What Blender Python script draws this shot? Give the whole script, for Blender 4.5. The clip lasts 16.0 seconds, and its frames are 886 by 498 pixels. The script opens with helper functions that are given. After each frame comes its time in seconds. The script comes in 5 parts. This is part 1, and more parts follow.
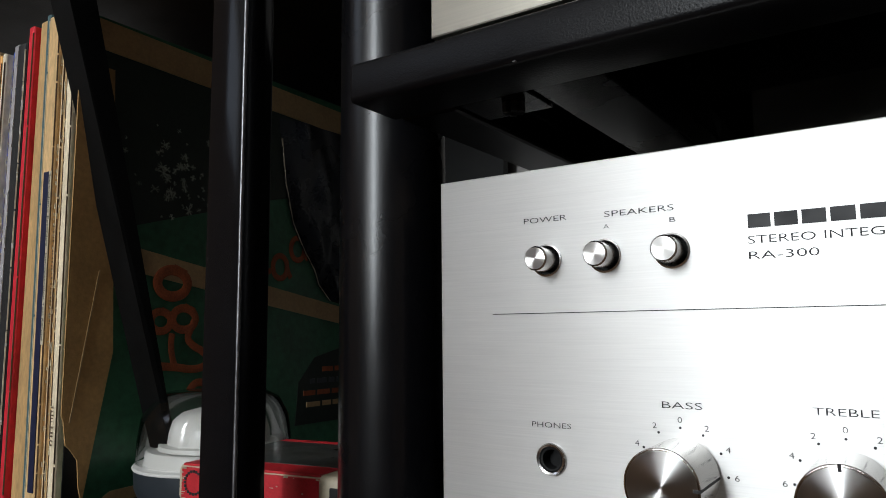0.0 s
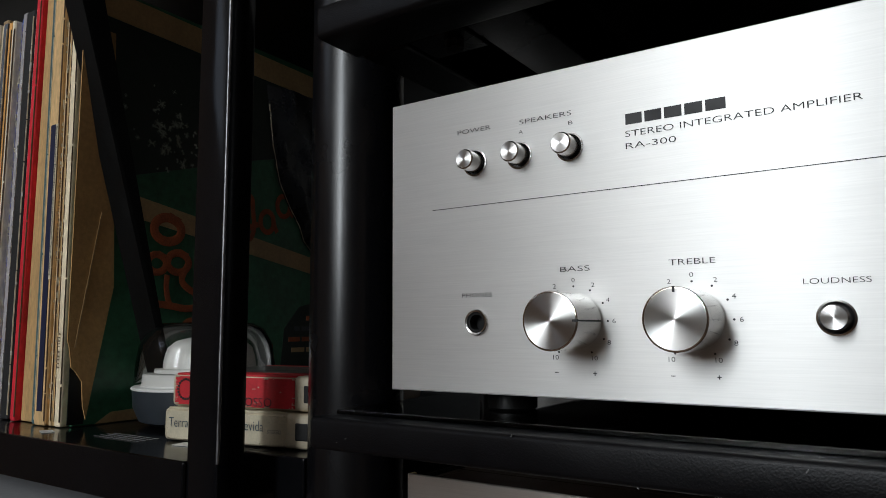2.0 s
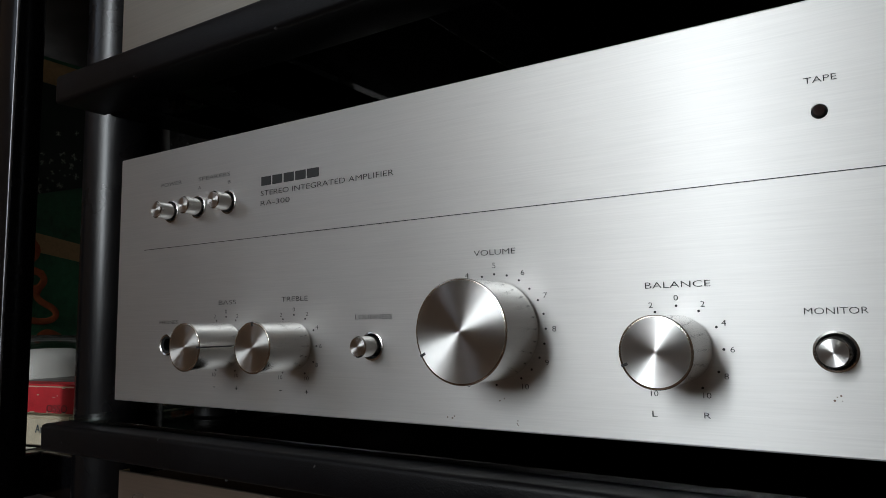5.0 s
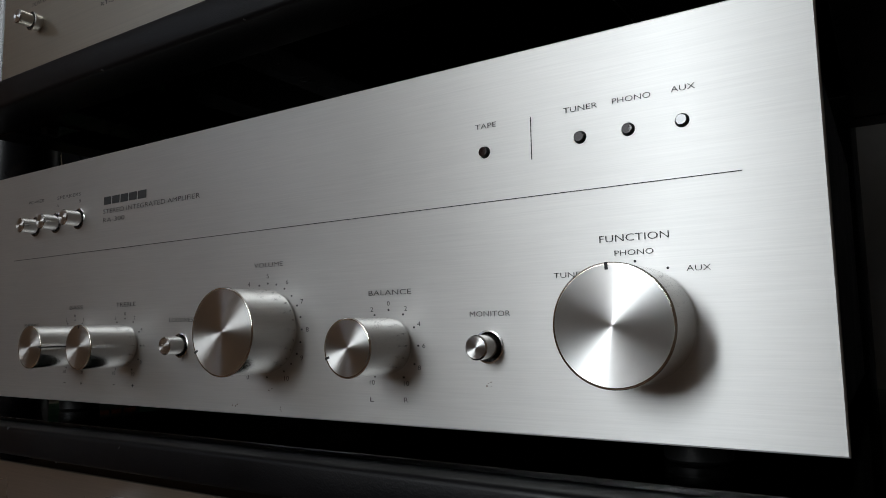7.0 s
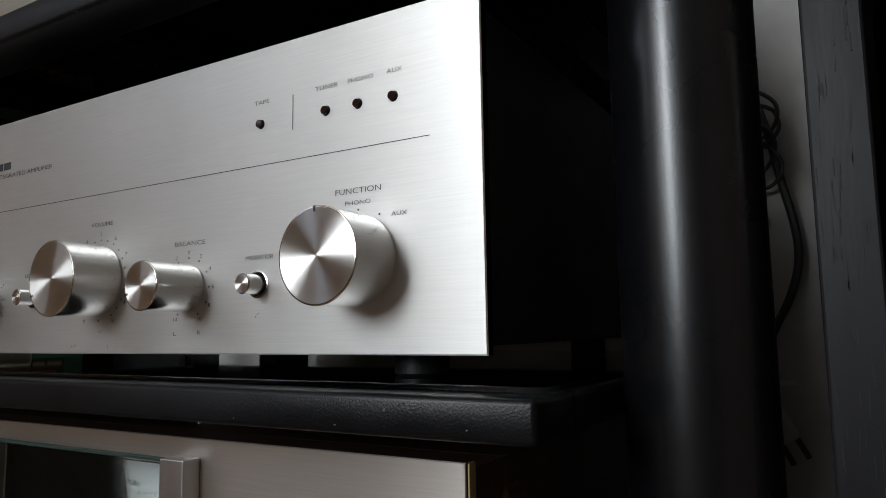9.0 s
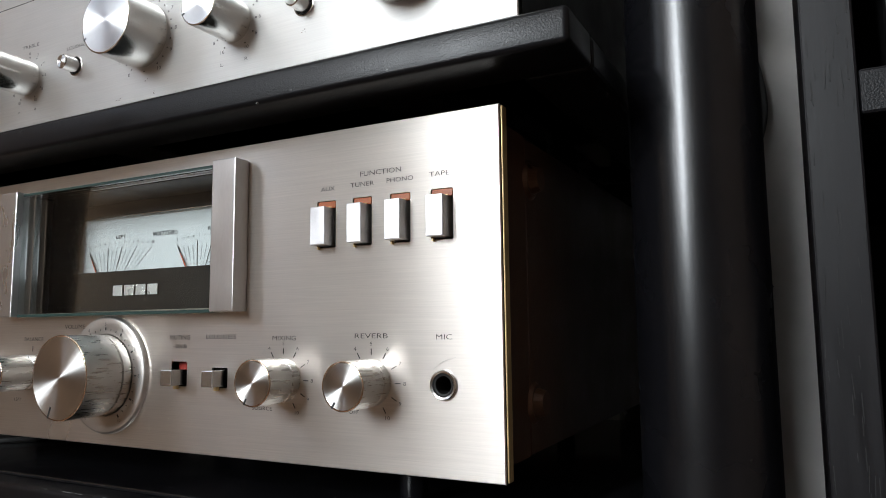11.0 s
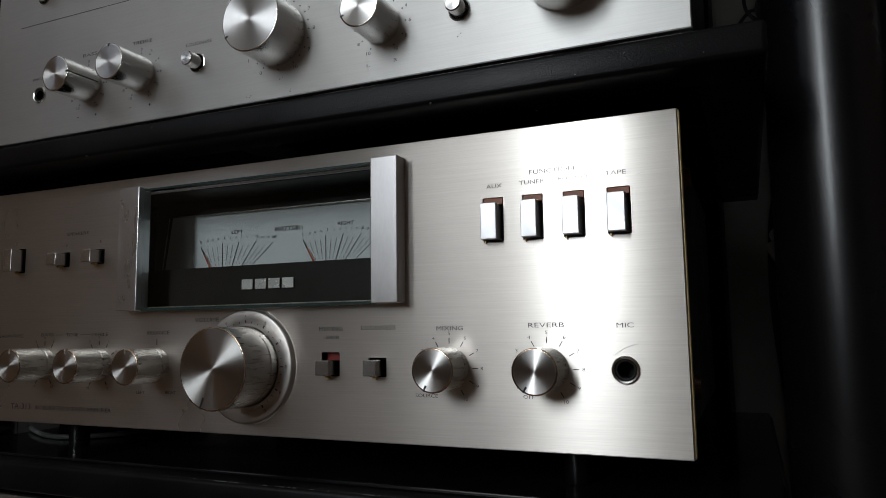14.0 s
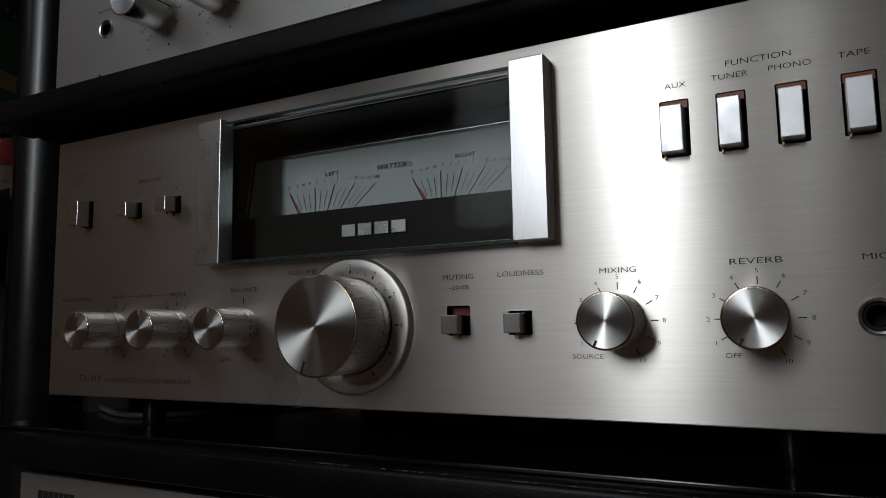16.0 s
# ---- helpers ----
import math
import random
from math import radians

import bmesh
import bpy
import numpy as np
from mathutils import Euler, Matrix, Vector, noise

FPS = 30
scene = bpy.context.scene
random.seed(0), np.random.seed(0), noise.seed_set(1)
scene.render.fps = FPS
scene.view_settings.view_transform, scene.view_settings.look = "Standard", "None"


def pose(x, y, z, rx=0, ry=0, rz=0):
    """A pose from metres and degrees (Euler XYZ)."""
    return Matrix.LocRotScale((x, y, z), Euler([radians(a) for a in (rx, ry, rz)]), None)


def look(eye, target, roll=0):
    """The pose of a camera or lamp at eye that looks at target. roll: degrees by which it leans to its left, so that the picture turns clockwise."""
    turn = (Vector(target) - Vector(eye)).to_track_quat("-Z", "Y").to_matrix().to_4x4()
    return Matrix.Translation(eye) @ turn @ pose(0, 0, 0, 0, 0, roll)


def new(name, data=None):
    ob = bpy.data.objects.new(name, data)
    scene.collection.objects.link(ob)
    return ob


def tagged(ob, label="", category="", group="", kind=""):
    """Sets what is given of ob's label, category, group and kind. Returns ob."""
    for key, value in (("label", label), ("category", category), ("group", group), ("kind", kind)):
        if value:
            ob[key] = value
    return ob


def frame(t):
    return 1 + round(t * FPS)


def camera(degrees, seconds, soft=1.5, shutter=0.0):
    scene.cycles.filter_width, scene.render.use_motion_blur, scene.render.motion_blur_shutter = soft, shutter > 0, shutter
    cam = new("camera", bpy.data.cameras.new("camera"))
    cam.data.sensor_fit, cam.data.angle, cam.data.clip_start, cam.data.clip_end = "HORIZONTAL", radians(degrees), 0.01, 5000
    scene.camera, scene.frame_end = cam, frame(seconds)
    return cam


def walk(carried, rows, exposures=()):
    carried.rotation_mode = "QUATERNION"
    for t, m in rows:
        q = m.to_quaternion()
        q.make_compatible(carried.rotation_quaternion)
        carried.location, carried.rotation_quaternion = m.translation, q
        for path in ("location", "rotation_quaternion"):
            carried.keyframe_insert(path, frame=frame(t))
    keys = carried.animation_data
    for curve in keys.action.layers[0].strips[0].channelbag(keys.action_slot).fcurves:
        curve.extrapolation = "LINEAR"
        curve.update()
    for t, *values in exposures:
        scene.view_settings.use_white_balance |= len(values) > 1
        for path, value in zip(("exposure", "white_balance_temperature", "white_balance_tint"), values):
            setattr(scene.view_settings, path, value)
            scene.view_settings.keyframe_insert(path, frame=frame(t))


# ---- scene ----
cam = camera(64.50, 16.0, soft=0.8)

EXPOSURES = [(0.0, 0.68), (1.0, 0.38), (2.0, 0.28), (3.5, 0.17), (6.0, -0.05), (7.5, -0.02), (8.5, 0.45), (9.0, 0.95), (9.5, 1.36), (10.2, 1.88), (12.3, 0.75), (13.0, 0.18), (13.5, -0.10), (14.5, -0.45), (16.0, -0.85)]
PATH = [
    (0, (0.1528, -0.2227, 1.0725), (-0.4064, 0.5980, 1.1895), -0.50),
    (0.5, (0.1653, -0.2374, 1.0485), (-0.3885, 0.5871, 1.1643), -0.47),
    (1, (0.1733, -0.2500, 1.0322), (-0.3813, 0.5742, 1.1465), -0.37),
    (1.5, (0.1839, -0.2514, 1.0264), (-0.3708, 0.5728, 1.1401), -0.39),
    (2, (0.1976, -0.2517, 1.0264), (-0.3571, 0.5725, 1.1404), -0.35),
    (2.5, (0.2176, -0.2493, 1.0277), (-0.3351, 0.5762, 1.1418), -0.45),
    (3, (0.2444, -0.2444, 1.0285), (-0.3076, 0.5812, 1.1453), -0.34),
    (3.5, (0.2676, -0.2381, 1.0279), (-0.2825, 0.5888, 1.1452), -0.22),
    (3.7, (0.2786, -0.2341, 1.0281), (-0.2719, 0.5921, 1.1474), -0.06),
    (5.8, (0.4009, -0.2177, 1.0421), (-0.1380, 0.6189, 1.1413), -1.39),
    (6, (0.4110, -0.2159, 1.0417), (-0.1237, 0.6214, 1.1561), -0.97),
    (6.5, (0.4342, -0.2136, 1.0430), (-0.1029, 0.6228, 1.1521), -1.03),
    (7, (0.4562, -0.2126, 1.0359), (-0.0754, 0.6273, 1.1451), -1.06),
    (7.5, (0.4852, -0.2073, 1.0297), (-0.0448, 0.6332, 1.1430), -0.95),
    (8, (0.5096, -0.2033, 1.0328), (-0.0187, 0.6383, 1.1453), -0.95),
    (8.5, (0.5323, -0.2080, 1.0307), (0.0173, 0.6421, 1.1402), -0.98),
    (9, (0.5518, -0.2105, 1.0088), (0.0485, 0.6460, 1.1232), -0.93),
    (9.5, (0.5689, -0.2195, 0.9644), (0.0770, 0.6442, 1.0747), -0.91),
    (10, (0.5646, -0.2295, 0.9077), (0.0832, 0.6402, 1.0166), -0.81),
    (10.2, (0.5614, -0.2336, 0.8893), (0.0853, 0.6390, 0.9986), -0.75),
    (12.3, (0.4910, -0.2562, 0.8764), (0.0536, 0.6368, 0.9821), -1.00),
    (12.5, (0.4856, -0.2581, 0.8795), (0.0501, 0.6368, 0.9763), -1.23),
    (13, (0.4787, -0.2884, 0.8789), (0.0585, 0.6130, 0.9838), -0.95),
    (13.5, (0.4702, -0.2992, 0.8800), (0.0624, 0.6079, 0.9844), -0.99),
    (14, (0.4599, -0.3025, 0.8755), (0.0652, 0.6095, 0.9870), -0.81),
    (14.5, (0.4397, -0.2964, 0.8638), (0.0530, 0.6185, 0.9802), -0.73),
    (15, (0.4169, -0.2776, 0.8580), (0.0270, 0.6358, 0.9745), -0.77),
    (15.5, (0.4034, -0.2562, 0.8548), (-0.0161, 0.6441, 0.9716), -0.75),
    (16, (0.3941, -0.2547, 0.8561), (-0.0664, 0.6262, 0.9660), -0.93),
]
walk(cam, [(t, look(eye, target, roll)) for t, eye, target, roll in PATH], EXPOSURES)

# ---- world, window light, exposure ----
world = bpy.data.worlds.new("daylight")
scene.world = world
world.use_nodes = True
sky = world.node_tree.nodes.new("ShaderNodeTexSky")
sky.sky_type = "NISHITA"
sky.sun_disc = False
sky.sun_elevation, sky.sun_rotation = radians(35), radians(190)
world.node_tree.links.new(sky.outputs[0], world.node_tree.nodes["Background"].inputs[0])
world.node_tree.nodes["Background"].inputs[1].default_value = 0.08


def window_lamp(name, x0, x1, z0, z1, y, watts, tint):
    data = bpy.data.lights.new(name, "AREA")
    data.shape, data.size, data.size_y = "RECTANGLE", x1 - x0, z1 - z0
    data.energy, data.color = watts, tint
    ob = new(name, data)
    ob.matrix_world = look(((x0 + x1) / 2, y, (z0 + z1) / 2), ((x0 + x1) / 2, 10, (z0 + z1) / 2))
    return ob


WALL_Y = -2.6
WIN_Z0, WIN_Z1 = 1.30, 2.52
window_lamp("daylight_wide", -0.32, -0.06, WIN_Z0, WIN_Z1, WALL_Y + 0.03, 22, (0.88, 0.95, 1.0))
window_lamp("daylight_narrow", 0.39, 0.43, WIN_Z0, WIN_Z1, WALL_Y + 0.03, 1.0, (0.88, 0.95, 1.0))
# Unseen high lamp, added to brighten the left of the upper amplifier's faceplate.
high = window_lamp("added_high_light", -0.5, 0.5, 1.90, 2.50, 0, 0.8, (0.93, 0.97, 1.0))
high.matrix_world = look((-1.57, -1.60, 2.20), (10, -1.60, 2.20))
window_lamp("daylight_curtained", -1.00, -0.38, WIN_Z0, WIN_Z1, WALL_Y + 0.03, 3.4, (0.93, 0.97, 1.0))


# ---- materials ----
def node_mat(name):
    m = bpy.data.materials.new(name)
    m.use_nodes = True
    return m, m.node_tree.nodes, m.node_tree.links, m.node_tree.nodes["Principled BSDF"]


def surface(name, rgb, rough=0.5, metal=0.0, vary=0.15, size=0.02, bump=0.0, bump_size=0.001, stretch=(1, 1, 1), spec=0.5, rough_vary=0.08, coat=0.0, per_object=0.0):
    """Colour with variation at two scales, roughness variation and fine relief."""
    m, nodes, links, bsdf = node_mat(name)
    where = nodes.new("ShaderNodeTexCoord")
    turn = nodes.new("ShaderNodeMapping")
    turn.inputs["Scale"].default_value = stretch
    links.new(where.outputs["Object"], turn.inputs[0])
    big, fine = nodes.new("ShaderNodeTexNoise"), nodes.new("ShaderNodeTexNoise")
    big.inputs["Scale"].default_value, big.inputs["Detail"].default_value = 1 / size, 4
    fine.inputs["Scale"].default_value, fine.inputs["Detail"].default_value = 9 / size, 3
    for n in (big, fine):
        links.new(turn.outputs[0], n.inputs["Vector"])
    both = nodes.new("ShaderNodeMath")
    both.operation = "ADD"
    links.new(big.outputs[0], both.inputs[0])
    links.new(fine.outputs[0], both.inputs[1])
    span = nodes.new("ShaderNodeMapRange")
    span.inputs["From Min"].default_value, span.inputs["From Max"].default_value = 0.6, 1.4
    span.inputs["To Min"].default_value, span.inputs["To Max"].default_value = 1 - vary, 1 + vary
    links.new(both.outputs[0], span.inputs[0])
    mul = nodes.new("ShaderNodeVectorMath")
    mul.operation = "SCALE"
    mul.inputs[0].default_value = rgb
    links.new(span.outputs[0], mul.inputs["Scale"])
    links.new(mul.outputs[0], bsdf.inputs["Base Color"])
    r = nodes.new("ShaderNodeMapRange")
    r.inputs["From Min"].default_value, r.inputs["From Max"].default_value = 0.3, 0.7
    r.inputs["To Min"].default_value, r.inputs["To Max"].default_value = max(0.02, rough - rough_vary), min(1, rough + rough_vary)
    links.new(big.outputs[0], r.inputs[0])
    links.new(r.outputs[0], bsdf.inputs["Roughness"])
    bsdf.inputs["Metallic"].default_value = metal
    bsdf.inputs["Specular IOR Level"].default_value = spec
    bsdf.inputs["Coat Weight"].default_value = coat
    if bump:
        grain, b = nodes.new("ShaderNodeTexNoise"), nodes.new("ShaderNodeBump")
        grain.inputs["Scale"].default_value, grain.inputs["Detail"].default_value = 1 / bump_size, 3
        links.new(turn.outputs[0], grain.inputs["Vector"])
        b.inputs["Strength"].default_value, b.inputs["Distance"].default_value = bump, 0.0005
        links.new(grain.outputs[0], b.inputs["Height"])
        links.new(b.outputs[0], bsdf.inputs["Normal"])
    return m


def brushed(name, rgb, rough, aniso, turn, streak, tangent="UV", vary=0.045, haze=0.0, haze_rough=0.5):
    """Brushed metal: stretched highlights and fine streaks along the brushing."""
    m, nodes, links, bsdf = node_mat(name)
    where, scale = nodes.new("ShaderNodeTexCoord"), nodes.new("ShaderNodeMapping")
    scale.inputs["Scale"].default_value = streak
    links.new(where.outputs["Object"], scale.inputs[0])
    fine, broad, blot = (nodes.new("ShaderNodeTexNoise") for _ in range(3))
    fine.inputs["Scale"].default_value, fine.inputs["Detail"].default_value = 1.0, 3
    broad.inputs["Scale"].default_value, broad.inputs["Detail"].default_value = 0.55, 5
    links.new(scale.outputs[0], fine.inputs["Vector"])
    links.new(scale.outputs[0], broad.inputs["Vector"])
    blot.inputs["Scale"].default_value, blot.inputs["Detail"].default_value = 14, 5
    links.new(where.outputs["Object"], blot.inputs["Vector"])
    add = nodes.new("ShaderNodeMath")
    add.operation = "ADD"
    links.new(fine.outputs[0], add.inputs[0])
    links.new(broad.outputs[0], add.inputs[1])
    span = nodes.new("ShaderNodeMapRange")
    span.inputs["From Min"].default_value, span.inputs["From Max"].default_value = 0.65, 1.35
    span.inputs["To Min"].default_value, span.inputs["To Max"].default_value = 1 - vary, 1 + vary
    links.new(add.outputs[0], span.inputs[0])
    mul = nodes.new("ShaderNodeVectorMath")
    mul.operation = "SCALE"
    mul.inputs[0].default_value = rgb
    stain = nodes.new("ShaderNodeMapRange")
    stain.inputs["From Min"].default_value, stain.inputs["From Max"].default_value = 0.3, 0.7
    stain.inputs["To Min"].default_value, stain.inputs["To Max"].default_value = 0.955, 1.03
    links.new(blot.outputs[0], stain.inputs[0])
    worn = nodes.new("ShaderNodeMath")
    worn.operation = "MULTIPLY"
    links.new(span.outputs[0], worn.inputs[0])
    links.new(stain.outputs[0], worn.inputs[1])
    links.new(worn.outputs[0], mul.inputs["Scale"])
    links.new(mul.outputs[0], bsdf.inputs["Base Color"])
    wear = nodes.new("ShaderNodeMapRange")
    wear.inputs["From Min"].default_value, wear.inputs["From Max"].default_value = 0.3, 0.7
    wear.inputs["To Min"].default_value, wear.inputs["To Max"].default_value = rough - 0.025, rough + 0.03
    links.new(blot.outputs[0], wear.inputs[0])
    links.new(wear.outputs[0], bsdf.inputs["Roughness"])
    bsdf.inputs["Metallic"].default_value = 1.0
    bsdf.inputs["Anisotropic"].default_value = aniso
    bsdf.inputs["Anisotropic Rotation"].default_value = turn
    t = nodes.new("ShaderNodeTangent")
    if tangent == "UV":
        t.direction_type, t.uv_map = "UV_MAP", "brush"
    else:
        t.direction_type, t.axis = "RADIAL", "Y"
    links.new(t.outputs[0], bsdf.inputs["Tangent"])
    if haze:
        # worn oxide film over the polish: a second, wider sheen
        wide, mix = nodes.new("ShaderNodeBsdfPrincipled"), nodes.new("ShaderNodeMixShader")
        links.new(mul.outputs[0], wide.inputs["Base Color"])
        wide.inputs["Metallic"].default_value, wide.inputs["Roughness"].default_value = 1.0, haze_rough
        wide.inputs["Anisotropic"].default_value = 0.7
        links.new(t.outputs[0], wide.inputs["Tangent"])
        mix.inputs[0].default_value = haze
        links.new(bsdf.outputs[0], mix.inputs[1])
        links.new(wide.outputs[0], mix.inputs[2])
        links.new(mix.outputs[0], nodes["Material Output"].inputs[0])
    return m


PLATE_A = brushed("silver_brushed_plate", (0.80, 0.79, 0.77), 0.36, 0.90, 0.0, (60, 60, 2800), vary=0.038, haze=0.93, haze_rough=0.555)
PLATE_B = brushed("warm_brushed_plate", (0.748, 0.707, 0.660), 0.295, 0.965, 0.0, (50, 50, 3000), vary=0.055, haze=0.29, haze_rough=0.54)
PLATE_C = brushed("champagne_brushed_plate", (0.76, 0.72, 0.63), 0.5, 0.8, 0.0, (10, 10, 1500))
CAP = brushed("spun_aluminium_cap", (0.74, 0.73, 0.715), 0.29, 0.97, 0.25, (300, 300, 300), "RADIAL", 0.03)
TURNED = surface("turned_aluminium", (0.76, 0.75, 0.73), 0.19, 1.0, 0.06, 0.008, 0.05, 0.0006, stretch=(1, 0.05, 1), rough_vary=0.05)
KNURL = surface("ribbed_aluminium", (0.67, 0.65, 0.62), 0.30, 1.0, 0.06, 0.0012, 0.14, 0.00025, stretch=(1, 0.10, 1))
DIALRING = surface("satin_dial_ring", (0.66, 0.63, 0.60), 0.40, 1.0, 0.05, 0.01)
RIM = surface("polished_rim", (0.82, 0.77, 0.72), 0.12, 1.0, 0.03, 0.01)
# Silver rim again, with a warm reflection mixed into its colour.
REFLECTRIM = surface("copper_reflection_rim", (0.80, 0.62, 0.50), 0.15, 1.0, 0.05, 0.01)
CHROME = surface("dull_chrome", (0.72, 0.71, 0.70), 0.23, 1.0, 0.04, 0.012, rough_vary=0.02)
KEYSILVER = surface("satin_silver_key", (0.80, 0.80, 0.82), 0.36, 0.85, 0.04, 0.008)
PILLAR = surface("satin_pillar", (0.72, 0.715, 0.72), 0.29, 1.0, 0.05, 0.010, stretch=(1, 1, 0.3), rough_vary=0.03)
PRINT = surface("black_print", (0.018, 0.018, 0.019), 0.55, 0, 0.1, 0.01)
GREYPRINT = surface("worn_dark_print", (0.018, 0.016, 0.015), 0.6, 0, 0.2, 0.004)
# Near-black of holes and pores; it also stands for shade behind knobs.
HOLE = surface("hollow_and_gap_shade", (0.006, 0.006, 0.006), 0.7, 0, 0.2, 0.01)
LENS = surface("dark_lamp_lens", (0.02, 0.008, 0.006), 0.08, 0, 0.1, 0.01, rough_vary=0.02)
CASE = surface("black_enamelled_steel", (0.006, 0.006, 0.006), 0.5, 0, 0.2, 0.03, 0.15, 0.0009, spec=0.3)
CASE_WARM = surface("dark_brown_vinyl_case", (0.060, 0.031, 0.019), 0.38, 0, 0.25, 0.03, 0.25, 0.0009)
# Brown here stands for the warm reflection round the dark screws.
SCREW = surface("screw_brown_reflection", (0.11, 0.055, 0.032), 0.34, 0.3, 0.1, 0.01)
REDPLASTIC = surface("red_plastic", (0.19, 0.016, 0.010), 0.4, 0, 0.15, 0.004)
# Lower curve of the beige metal: warm floor reflection given as copper colour.
COPPERREFLECT = surface("copper_reflection_plate", (0.42, 0.25, 0.17), 0.42, 0.8, 0.08, 0.01)
BRACEBLACK = surface("matt_black_steel", (0.004, 0.004, 0.004), 0.55, 0, 0.3, 0.02, 0.15, 0.0012, spec=0.12)
BRASS = surface("gilt_edge", (0.82, 0.63, 0.32), 0.38, 0.6, 0.08, 0.01)
RACK = surface("black_powder_coat", (0.004, 0.004, 0.005), 0.36, 0, 0.25, 0.05, 0.22, 0.0007, spec=0.22)
TUBE = surface("black_satin_tube", (0.004, 0.004, 0.005), 0.27, 0, 0.2, 0.05, 0.07, 0.0009, spec=0.50, rough_vary=0.03)
POSTBLACK = surface("black_lacquer", (0.005, 0.005, 0.006), 0.16, 0, 0.2, 0.05, spec=0.2)
GLOSSBLACK = surface("black_glass_shelf", (0.006, 0.006, 0.007), 0.12, 0, 0.2, 0.05)
REDTRAY = surface("rust_red_plastic", (0.26, 0.060, 0.010), 0.4, 0, 0.15, 0.004)
DIAL = surface("pale_meter_card", (0.66, 0.70, 0.71), 0.6, 0, 0.02, 0.05)
DIALBOX = surface("matt_black_plastic", (0.010, 0.010, 0.010), 0.5, 0, 0.2, 0.02)
STRIP = surface("dark_bronze_strip", (0.016, 0.014, 0.012), 0.45, 0, 0.1, 0.02, spec=0.2)
LETTER = surface("silver_logo_metal", (0.85, 0.85, 0.83), 0.3, 0.6, 0.03, 0.01)
ORANGE = surface("orange_red_needle", (0.65, 0.10, 0.03), 0.5, 0, 0.1, 0.01)
WOODBLACK = surface("black_stained_oak", (0.006, 0.0055, 0.0065), 0.42, 0, 0.30, 0.012, 0.05, 0.003, stretch=(2.5, 2.5, 0.25), spec=0.24)
WALLPAINT = surface("grey_white_wall_paint", (0.46, 0.44, 0.42), 0.8, 0, 0.10, 0.15, 0.2, 0.004)
ROOMPAINT = surface("warm_beige_wall_paint", (0.26, 0.19, 0.14), 0.85, 0, 0.10, 0.4, 0.2, 0.006)
DARKPAINT = surface("dark_brown_wall_paint", (0.130, 0.074, 0.038), 0.85, 0, 0.10, 0.4, 0.2, 0.006)
CEILPAINT = surface("white_ceiling_paint", (0.78, 0.76, 0.73), 0.85, 0, 0.06, 0.5, 0.2, 0.006)
FLOORWOOD = surface("brown_wood_floor", (0.16, 0.09, 0.05), 0.45, 0, 0.3, 0.2, 0.3, 0.01, stretch=(0.3, 3, 1))
CORD = surface("dark_grey_cord", (0.02, 0.02, 0.02), 0.5, 0, 0.2, 0.02)
PLUGPLASTIC = surface("white_plug_plastic", (0.55, 0.53, 0.50), 0.5, 0, 0.08, 0.02)
KRAFT = surface("brown_kraft_paper", (0.46, 0.27, 0.10), 0.75, 0, 0.25, 0.03, 0.3, 0.003)
BLACKBAG = surface("crumpled_black_plastic", (0.014, 0.015, 0.018), 0.28, 0, 0.3, 0.02, 0.5, 0.006)
GREEN = surface("green_printed_card", (0.030, 0.135, 0.066), 0.45, 0, 0.40, 0.05)
TAN = surface("tan_printed_band", (0.45, 0.30, 0.14), 0.55, 0, 0.2, 0.02)
NEON = surface("orange_printed_letters", (0.34, 0.080, 0.024), 0.6, 0, 0.45, 0.012)
REDLABEL = surface("red_paper_label", (0.60, 0.02, 0.03), 0.5, 0, 0.18, 0.01)
CREAMPLASTIC = surface("aged_cream_plastic", (0.58, 0.50, 0.36), 0.5, 0, 0.12, 0.02)
CREAMLABEL = surface("aged_cream_label", (0.62, 0.55, 0.40), 0.65, 0, 0.15, 0.01)
CUPGREY = surface("slate_grey_plastic", (0.035, 0.042, 0.05), 0.35, 0, 0.1, 0.03)
WHITEPLASTIC = surface("white_plastic", (0.78, 0.77, 0.74), 0.35, 0, 0.04, 0.03)
PAPER = surface("white_paper", (0.75, 0.74, 0.70), 0.7, 0, 0.05, 0.03)


GLASSEDGE = surface("green_glass_edge", (0.022, 0.045, 0.040), 0.35, 0, 0.2, 0.01, spec=0.3)


def thin_clear(name, tint=(0.93, 0.93, 0.92), ior=1.30):
    """Thin clear plastic: sees straight through, with a gloss that grows at grazing angles."""
    m, nodes, links, bsdf = node_mat(name)
    see, gloss, mix, fres = nodes.new("ShaderNodeBsdfTransparent"), nodes.new("ShaderNodeBsdfGlossy"), nodes.new("ShaderNodeMixShader"), nodes.new("ShaderNodeFresnel")
    see.inputs[0].default_value = (*tint, 1)
    gloss.inputs["Roughness"].default_value = 0.04
    fres.inputs["IOR"].default_value = ior
    links.new(fres.outputs[0], mix.inputs[0])
    links.new(see.outputs[0], mix.inputs[1])
    links.new(gloss.outputs[0], mix.inputs[2])
    links.new(mix.outputs[0], nodes["Material Output"].inputs[0])
    return m


DOMECLEAR = thin_clear("clear_plastic")
GLASS = thin_clear("window_glass", (0.97, 0.99, 0.98), 1.22)
SHELFGLASS = thin_clear("shelf_glass", (0.80, 0.88, 0.84), 1.45)


# ---- builders ----
def thing(name, base, label, category, group="", kind=""):
    ob = new(name)
    ob.location = base
    ob.empty_display_size = 0.02
    return tagged(ob, label, category, group, kind)


